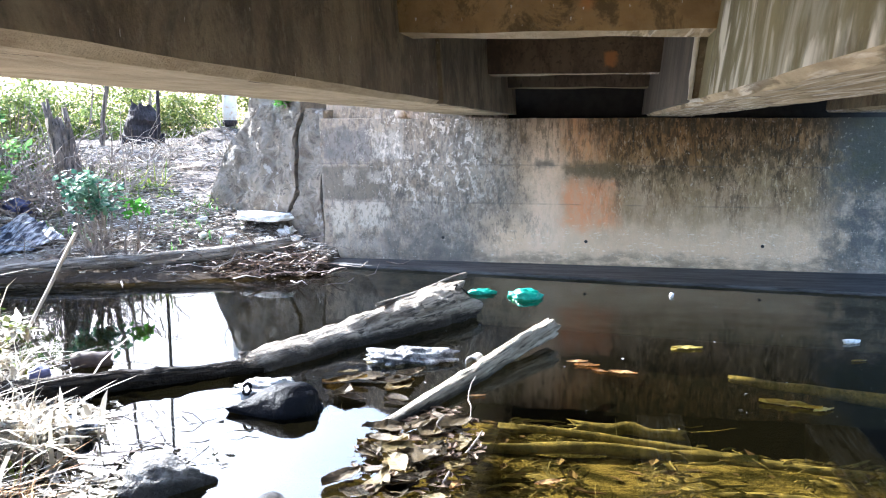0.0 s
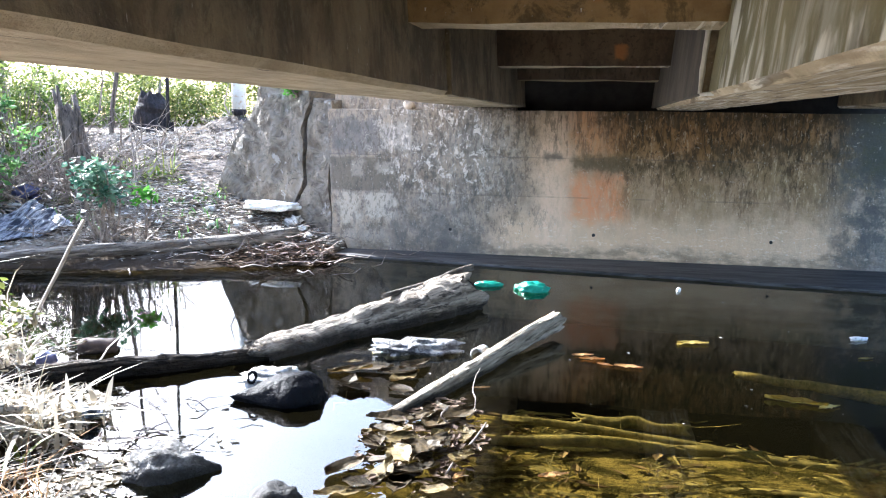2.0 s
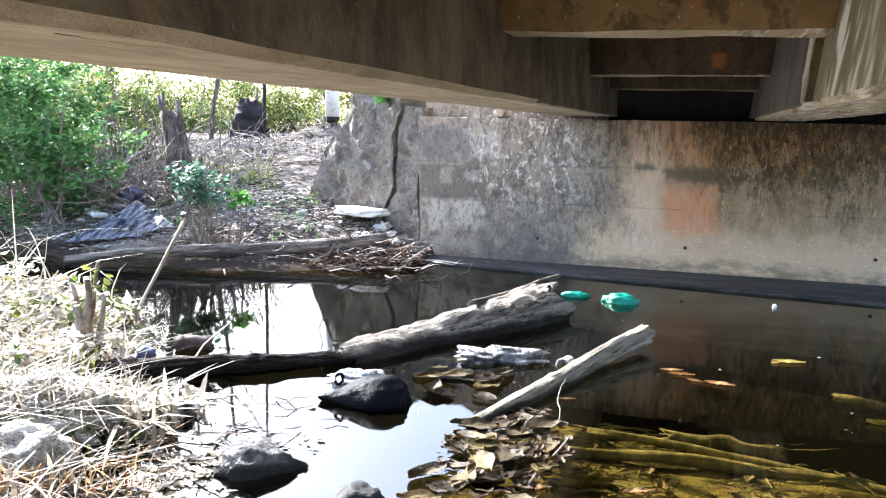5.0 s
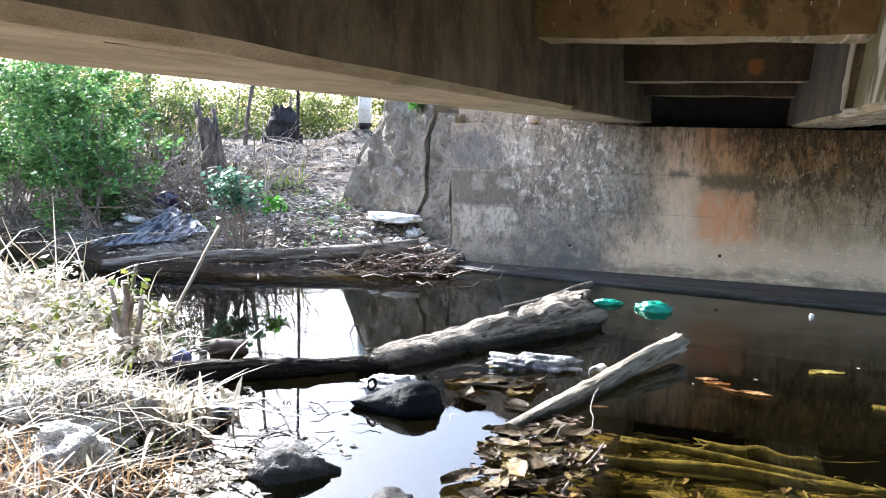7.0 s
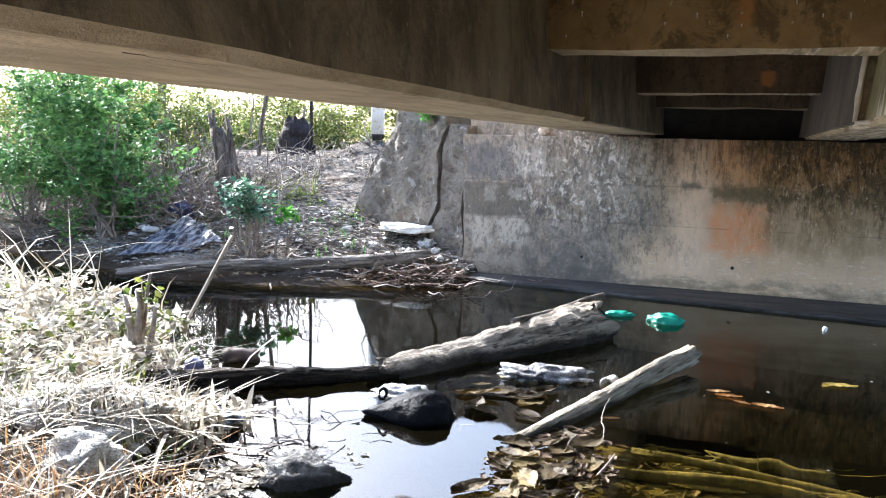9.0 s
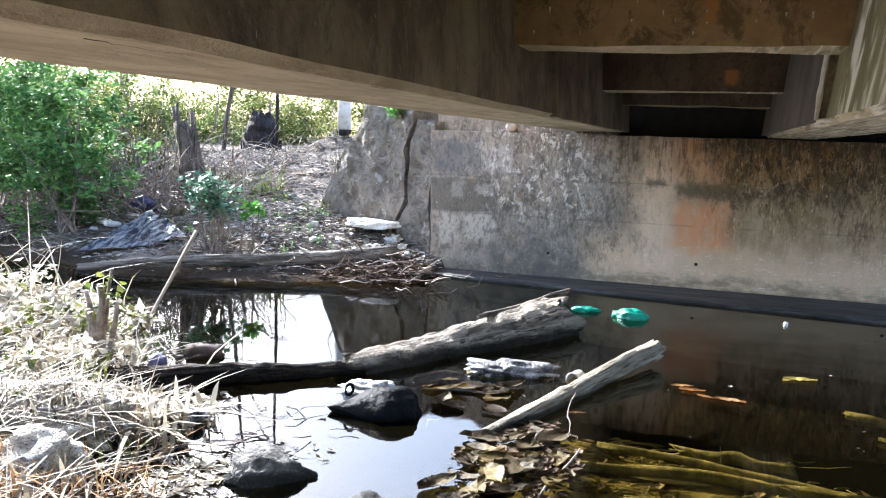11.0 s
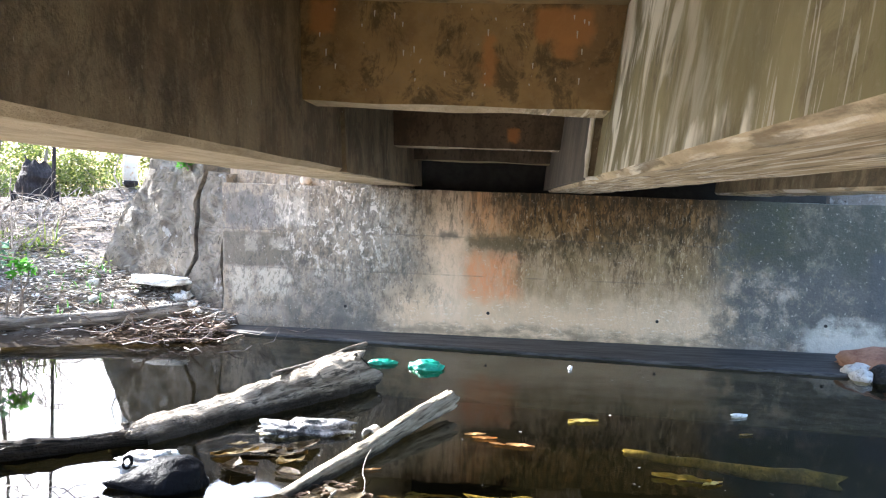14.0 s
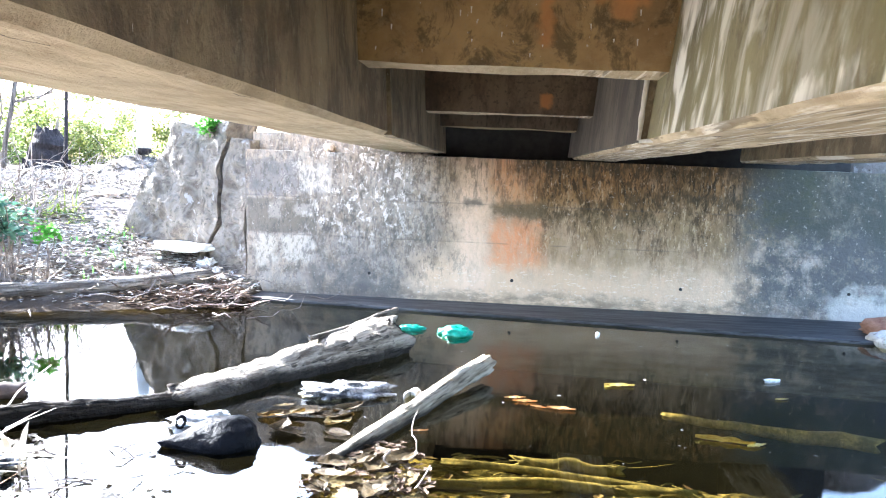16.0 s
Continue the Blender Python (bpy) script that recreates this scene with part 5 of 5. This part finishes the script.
r = rnd(91)
tops = []
while len(tops) < 420:
    u, v = r.uniform(-1, 1), r.uniform(-1, 1)
    if u * u + v * v < 0.95:
        tops.append((u * 0.5, v * 0.34, 0.17 * math.sqrt(1 - u * u - v * v)))
blades("straw_cover", tops, M["straw_grey"], (0.05, 0.16), 0.006, 92, 2.2, clod)
blades("straw_cover", tops[::3], M["straw"], (0.06, 0.2), 0.007, 93, 1.8, clod)
# green plastic bags near the wall
for at, size, turn, s in (((-0.1, 3.87, 0.015), (0.14, 0.06, 0.035), 12, 2.1), ((0.35, 3.76, 0.005), (0.17, 0.11, 0.085), -8, 5.0)):
    lump("plastic_bag", at, size, M["green"], "bright green plastic bag floating by the wall", "plastic bag", s, 0.3, 4, turn, None, 2.4)["group"] = "green bags"

# pale crumpled sheet and a can against the pale log
lump("plastic_wad", (-0.28, 1.34, 0.015), (0.3, 0.14, 0.075), M["wad"], "crumpled dirty white plastic afloat", "plastic", 4.4, 0.5, 4, 12, None, 2.6)
can = thing("tin_can", (0.2, 1.36, 0.03), "open pale tin can lying in the water", "can")
bm = bmesh.new()
outer = [bm.verts.new((0.055 * math.cos(a), -0.07, 0.055 * math.sin(a))) for a in [i * math.pi / 10 for i in range(20)]]
back = [bm.verts.new((0.055 * math.cos(a), 0.07, 0.055 * math.sin(a))) for a in [i * math.pi / 10 for i in range(20)]]
for k in range(20):
    bm.faces.new((outer[k], outer[(k + 1) % 20], back[(k + 1) % 20], back[k]))
bm.faces.new(back)
bmesh.ops.recalc_face_normals(bm, faces=bm.faces)
bmesh.ops.solidify(bm, geom=bm.faces[:], thickness=0.006)
part("body", bm, M["white"], can)
bm = bmesh.new()
ring = [(0.058 * math.cos(i * math.pi / 10), -0.07, 0.058 * math.sin(i * math.pi / 10)) for i in range(21)]
part("rim", tube(ring, [0.006] * 21, 6), M["stone"], can)
can.matrix_basis = pose(0.2, 1.36, 0.012, 0, 0, -15) @ Matrix.Diagonal((0.85, 0.85, 0.85, 1))


# large dead leaves on the water
def leaf_mesh(name, seed):
    r = rnd(seed)
    n, bm = 9, bmesh.new()
    rows = []
    for i in range(n + 1):
        u = i / n
        w = 0.26 * math.sin(math.pi * u ** 0.8) * (1 + 0.55 * noise.noise(Vector((u * 6, seed, 0)))) + 0.008
        row = []
        for v in (-1, -0.5, 0, 0.5, 1):
            z = 0.10 * abs(v) ** 1.5 * (1 + r.gauss(0, 0.3)) + 0.16 * (u - 0.45) ** 2 + 0.05 * noise.noise(Vector((u * 4, v * 2, seed)))
            row.append(bm.verts.new((u - 0.5, v * w, z)))
        rows.append(row)
    for a, b in zip(rows, rows[1:]):
        for k in range(4):
            bm.faces.new((a[k], a[k + 1], b[k + 1], b[k]))
    bmesh.ops.solidify(bm, geom=bm.faces[:], thickness=0.012)
    return bm


def make_leaf(seed, material, label):
    ob = part("dead_leaf", leaf_mesh("blade", seed), material)
    return tagged(ob, label, "leaf", "dead leaves on the water")


kinds = [make_leaf(1, M["dead_leaf"], "curled brown dead leaf on the water"), make_leaf(4, M["dead_leaf_pale"], "curled pale dead leaf on the water"), make_leaf(7, M["dead_leaf"], "soaked brown dead leaf on the water")]
r = rnd(77)
places = []
for i in range(46):
    k = i % 3
    x, y = 0.16 + r.gauss(0, 0.15), -0.48 + r.gauss(0, 0.32)
    x = max(x, -0.22 - 0.28 * (y + 0.45))
    if i > 35:
        x, y = -0.32 + r.gauss(0, 0.2), 0.75 + r.gauss(0, 0.22)
    places.append((k, x, y, 0.012 + 0.028 * (r.random() if y < 0.2 else 0.2), r.uniform(0.14, 0.33), r.uniform(0, 360), r.gauss(0, 6), r.gauss(0, 6)))
for n, (k, x, y, z, s, a, b, c) in enumerate(places):
    m = pose(x, y, z, b, c, a)
    if n < 3:
        ob = kinds[k]
        ob.matrix_basis = m @ Matrix.Diagonal((s, s, s * 0.55, 1))
    else:
        ob = copy_thing(kinds[k], m)
        ob.scale = (s, s, s * 0.55)
for mat, label, spots in (
        (M["leaf_gold"], "yellow dead leaf afloat in the dark stream", ((2.24, 0.77, 0.36, -14), (2.42, 0.72, 0.16, 30), (1.75, 2.03, 0.24, 8), (1.66, 2.0, 0.14, 60), (2.95, 1.9, 0.12, 20))),
        (M["leaf_orange"], "orange dead leaf afloat in the dark stream", ((0.32, 0.6, 0.12, 20), (0.93, 1.5, 0.16, 14), (1.09, 1.3, 0.12, -20), (1.0, 1.42, 0.18, 5), (0.86, -0.62, 0.16, 25), (1.25, 1.28, 0.2, -8), (0.42, -0.72, 0.13, 70)))):
    first = None
    for i, (x, y, s, a) in enumerate(spots):
        if first is None:
            first = part("dead_leaf", leaf_mesh("blade", 9 + len(label)), mat)
            tagged(first, label, "leaf", "dead leaves on the water")
            first.matrix_basis = pose(x, y, 0.004, 0, 0, a) @ Matrix.Diagonal((s, s * 0.45, s * 0.5, 1))
        else:
            ob = copy_thing(first, pose(x, y, 0.004, 0, 0, a))
            ob.scale = (s, s * 0.6, s * 0.5)
lump("plastic_scrap", (3.05, 2.46, 0.012), (0.07, 0.018, 0.022), M["white"], "small white plastic scrap on dark water", "plastic", 1.1, 0.7, 2, 20, None, 2.5)
lump("plastic_scrap", (1.80, 4.06, 0.012), (0.03, 0.02, 0.035), M["white"], "tiny pale scrap on dark water", "plastic", 2.7, 0.7, 2, 70, None, 2.5)

# crooked twigs beside the pale log
lying("twig", (0.30, 0.70, 0.1), (0.34, -0.02, 0.03), 0.004, 0.003, M["twig"], "thin crooked brown twig hanging from the log", "twig", 6, 10, 0.12, 0.2, 3.3)
lying("twig", (0.17, 0.02, 0.02), (0.36, -0.2, 0.06), 0.006, 0.004, M["twig"], "thin crooked brown twig in the leaf pile", "twig", 6, 10, 0.22, 0.2, 8.3)
lying("twig", (0.36, -0.75, 0.02), (0.46, -0.12, 0.05), 0.006, 0.005, M["twig"], "straight brown twig in the leaf pile", "twig", 6, 6, 0.03, 0.2, 5.3)

# sunken weed-coated branches
for a, b, ra, rb, s in (((0.48, 0.44, -0.125), (2.9, 0.2, -0.22), 0.02, 0.05, 1), ((0.4, 0.2, -0.18), (1.95, 0.32, -0.19), 0.03, 0.04, 2), ((2.0, 1.5, -0.06), (3.4, 1.3, -0.13), 0.025, 0.06, 3), ((0.95, 0.72, -0.2), (1.6, 0.7, -0.21), 0.045, 0.03, 6), ((1.5, -0.12, -0.22), (2.9, -0.2, -0.23), 0.03, 0.05, 7)):
    lying("sunken_branch", a, b, ra, rb, M["weed"], "sunken branch coated with olive algae", "branch", 12, 12, 0.06, 0.45, s * 2.3, 1.6)["group"] = "sunken branches"
twigs("sunken_twigs", 35, (1.15, -0.2, -0.19), (0.75, 0.4, 0.02), 0.4, 0.006, M["weed"], 51, 0.05, False, "sunken twigs and algae strands")
twigs("sunken_twigs", 25, (2.5, -0.5, -0.22), (0.8, 0.5, 0.02), 0.5, 0.006, M["weed"], 53, 0.05, False, "sunken twigs and algae strands")
r = rnd(150)
verts, faces = [], []
while len(verts) < 5600:
    x, y = r.uniform(0.35, 3.4), r.uniform(-1.7, 0.75)
    if noise.noise(Vector((x * 1.4, y * 2.6, 1))) < -0.1:
        continue
    z, a, ln = height(x, y) + r.uniform(0.005, 0.05), r.gauss(0.0, 0.35), r.uniform(0.05, 0.22)
    w = r.uniform(0.003, 0.009)
    i = len(verts)
    for u in (0, 0.33, 0.67, 1):
        px, py = x + math.cos(a) * ln * u, y + math.sin(a) * ln * u + 0.06 * ln * math.sin(u * 5 + x * 9)
        verts += [(px, py - w * (1 - 0.6 * u), z), (px, py + w * (1 - 0.6 * u), z + 0.012 * math.sin(u * 3.1))]
    faces += [(i + k, i + k + 1, i + k + 3, i + k + 2) for k in (0, 2, 4)]
tagged(from_lists("algae_strands", verts, faces, M["weed"]), "olive algae strands combed along the stream bed", "algae", kind="stuff")
litter("sunken_leaves", 220, lambda x, y, r: True, (0.3, 3.2, -1.6, 0.9), 0.05, M["litter_red"], 52, "sunken dead leaves on the stream bed", 0.02)

# ---- near bank: reeds and dry grass ----
def shore_near(x, y, reach):
    d, s = from_shore(x, y, NEAR_SHORE)
    return s < 0 and d < reach and math.hypot((x + 1.83) / 0.17, (y + 1.5) / 0.14) > 1


tagged(blades("dry_reeds", spots_in(3800, -9, -1.3, -2.6, 1.9, lambda x, y, r: shore_near(x, y, 2.2) and r.random() < 0.35 + 0.65 * ease(-x, 1.6, 3.5) and noise.noise(Vector((x * 2.3, y * 2.3, 12))) > -0.02, 61), M["straw"], (0.06, 0.20), 0.013, 61, 1.5), "bleached dry reeds on the near bank", "reeds", kind="stuff")
tagged(blades("flattened_reeds", spots_in(5200, -9, -1.2, -2.8, 1.9, lambda x, y, r: shore_near(x, y, 2.5), 62), M["straw_grey"], (0.05, 0.22), 0.006, 62, 2.4), "flattened grey dead grass on the near bank", "grass", kind="stuff")
tagged(blades("tall_reeds", spots_in(70, -9, -3.6, -0.9, 1.6, lambda x, y, r: shore_near(x, y, 2.6) and noise.noise(Vector((x * 1.5, y * 1.5, 4))) > 0.0, 63), M["straw"], (0.35, 0.85), 0.008, 63, 0.7), "tall bleached reeds on the near bank", "reeds", kind="stuff")
tagged(blades("rusty_grass", spots_in(520, -2.6, -1.2, -2.5, -0.9, lambda x, y, r: on_near(x, y) and noise.noise(Vector((x * 2, y * 2, 1))) > -0.2, 64), M["straw_brown"], (0.06, 0.2), 0.006, 64, 1.5), "rust-brown dry grass on the near bank", "grass", kind="stuff")
tagged(blades("pale_tuft", [(-1.92 + random.gauss(0, 0.13), -0.72 + random.gauss(0, 0.12), 0.0) for _ in range(190)], M["straw"], (0.12, 0.30), 0.018, 65, 1.3), "pale drooping grass tuft beside the dark log", "grass", kind="stuff")
tagged(blades("green_shoots", spots_in(420, -6.5, -1.6, -1.8, 1.8, lambda x, y, r: shore_near(x, y, 1.6) and noise.noise(Vector((x * 2.2, y * 2.2, 7))) > 0.2, 66), M["leaf_yellow"], (0.08, 0.26), 0.012, 66, 0.7), "fresh yellow-green shoots in the reeds", "weeds", kind="stuff")
litter("reed_litter", 2600, lambda x, y, r: shore_near(x, y, 2.6), (-6, -0.9, -3, 1.9), 0.03, M["litter"], 67, "dry leaf scraps on the near bank")
litter("floating_scum", 260, lambda x, y, r: noise.noise(Vector((x * 2.4, y * 2.4, 5))) + 0.9 * (1 - from_shore(x, y, NEAR_SHORE)[0] / 0.75) > 0.35 and not on_near(x, y), (-3.4, -0.7, -1.5, 0.9), 0.028, M["litter"], 68, "floating leaf scraps along the shore", 0.006, 0.0)
litter("floating_scum", 520, lambda x, y, r: noise.noise(Vector((x * 2.4, y * 2.4, 5))) + 0.9 * (1 - from_shore(x, y, NEAR_SHORE)[0] / 0.6) > 0.45 and not on_near(x, y), (-2.6, -0.9, -1.5, 0.4), 0.035, M["straw"], 73, "bleached straw scraps afloat along the shore", 0.006, 0.0)
litter("floating_specks", 45, lambda x, y, r: True, (-1.6, 3.6, 0.2, 4.4), 0.012, M["litter"], 69, "tiny leaf specks floating on the stream", 0.004, 0.0)
litter("leaf_pile_scraps", 650, lambda x, y, r: math.hypot((x - 0.16) / 0.36, (y + 0.35) / 0.75) < r.random() ** 0.5, (-0.5, 0.6, -1.2, 0.6), 0.03, M["litter_red"], 70, "soaked leaf scraps and mud between the logs", 0.012, 0.0)
twigs("reed_stems", 60, (-3.3, -0.6, 0.1), (0.8, 0.5, 0.08), 0.45, 0.007, M["bamboo"], 71, 0.5, label="broken pale reed stems on the near bank")
twigs("shore_twigs", 45, (-1.5, -0.7, 0.0), (0.25, 0.25, 0.01), 0.22, 0.006, M["twig"], 72, 0.1, False, "thin twigs lying in the bright shallows")

tagged(blades("shore_reeds", spots_in(30, -5.9, -4.1, 0.4, 1.75, lambda x, y, r: on_near(x, y), 74), M["straw"], (0.45, 1.05), 0.011, 74, 1.0), "tall bleached reeds leaning over the stream", "reeds", kind="stuff")
twigs("reed_canes", 26, (-5.0, 1.2, 0.1), (0.45, 0.35, 0.06), 0.75, 0.008, M["bamboo"], 75, 0.8, label="pale broken canes standing in the reeds")
# dry and yellow-green leaves tangled in the reeds
r = rnd(120)
tangle = [(x, y, z + r.uniform(0.06, 0.32), r.uniform(0.08, 0.17)) for x, y, z in spots_in(90, -6.2, -2.5, -0.9, 1.7, lambda x, y, r: shore_near(x, y, 1.9), 121)]
tagged(leaf_cloud("reed_leaves", tangle, 26, 0.075, M["straw"], None, 122, 2.4), "bleached curled leaves tangled in the reeds", "leaves", kind="stuff")
tagged(leaf_cloud("reed_leaves", tangle[::3], 22, 0.07, M["leaf_yellow"], None, 123, 1.9), "yellow-green leaves growing through the reeds", "leaves", kind="stuff")
# coppiced stalk with shoots
stalk = thing("coppiced_stump", (-2.78, 0.0, height(-2.78, 0.0) - 0.05), "grey-brown coppiced stump with cut stalks in the reeds", "stump")
for i, (dx, dy, h, ra) in enumerate(((0, 0, 0.62, 0.035), (0.12, 0.02, 0.5, 0.025), (-0.16, 0.05, 0.55, 0.026), (0.05, 0.06, 0.72, 0.018), (-0.07, -0.04, 0.45, 0.03))):
    part("stalk", tube(*limb((dx * 0.2, dy * 0.2, 0), (dx, dy, h), ra, ra * 0.6, 7, 0.05, i + 2.0), 8, 0.3, i), M["twig"], stalk, smooth=True)
leaf_cloud("foliage", [(-0.1, 0.03, 0.45, 0.12), (0.08, 0.04, 0.55, 0.12), (0.0, 0.0, 0.62, 0.1)], 16, 0.07, M["leaf_yellow"], stalk, 81)["kind"] = "stuff"

# blue cup and crumpled film by the dark log
lump("plastic_cup", (-2.55, 0.28, 0.08), (0.07, 0.055, 0.06), M["blue"], "crushed blue plastic cup beside the log", "cup", 2.0, 0.3, 3, 10)
lump("plastic_wad", (-1.86, -0.5, 0.03), (0.17, 0.1, 0.06), M["sheet"], "crumpled grey plastic film in the shallows", "plastic", 7.0, 0.7, 3, 15, None, 2.6)

# broken pipe end on the seat and rubble at the far end of the wall
pipe = thing("drain_pipe", (-1.42, 5.80, 1.86), "broken clay drain stub on the wall top", "pipe")
part("body", tube([(0, 0.2, 0), (0, 0.0, 0), (0, -0.09, -0.005)], [0.05, 0.055, 0.058], 14, 0.15, 1.0, 0.4), plain("weathered_clay", (0.42, 0.33, 0.25), (0.58, 0.50, 0.42), 9), pipe, smooth=True)
lump("earth_mound", (6.0, 4.6, -0.05), (1.3, 0.75, 0.42), M["clay"], "red-brown earth mound at the end of the wall", "mound", 3.0, 0.25, 4, -8)
for i, (x, y, s) in enumerate(((4.83, 4.5, 0.16), (5.02, 4.3, 0.2), (4.78, 4.28, 0.12), (5.3, 4.12, 0.17), (4.95, 4.62, 0.12))):
    lump("stone", (x, y, 0.03), (s, s * 0.8, s * 0.7), M["rock"] if i % 2 else M["stone"], "broken stone at the foot of the earth mound", "stone", i * 2.3, 0.4, 3, i * 50)["group"] = "rubble by the wall"

# the near abutment behind the camera
tagged(part("wall_near", roughen(grid_box(-2.6, 6.6, -8.1, -7.45, -0.6, 2.72, 0.6), 0.02, 2), M["footing"]), "plain grey concrete abutment wall on the near side", "wall", kind="structure")

# broken branch stubs on the logs, and their torn ends
for at, tip, ra in (((0.16, 0.0, 0.95), (0.26, 0.02, 1.05), 0.05), ((-0.12, 0.12, 1.6), (-0.2, 0.2, 1.66), 0.045)):
    part("branch_stub", tube(*limb(at, tip, ra, ra * 0.5, 4, 0.01, 2.0), 9, 0.3, 2.0, 0.3), M["log_grey"], big, smooth=True)
part("torn_end", tube([(0, 0, 2.24), (0.01, 0, 2.34), (0.03, 0.01, 2.40)], [0.20, 0.17, 0.06], 14, 0.6, 4.0, 0.9), M["log_dark"], big, "dark rotten torn end")

# white scraps blown onto the bank
r = rnd(101)
scrap = None
for i in range(16):
    x, y = (r.uniform(-8.2, -6.6), r.uniform(4.9, 6.0)) if i < 7 else (r.uniform(-4.6, -2.6), r.uniform(4.7, 6.0))
    s = r.uniform(0.025, 0.05)
    lump("plastic_scrap", (x, y, max(0.01, height(x, y)) + s * 0.3), (s * 1.6, s, s * 0.5), M["white"], "small dirty white scrap on the bank", "plastic", i * 1.3, 0.7, 2, r.uniform(0, 360), None, 2.4)["group"] = "scraps on the bank"
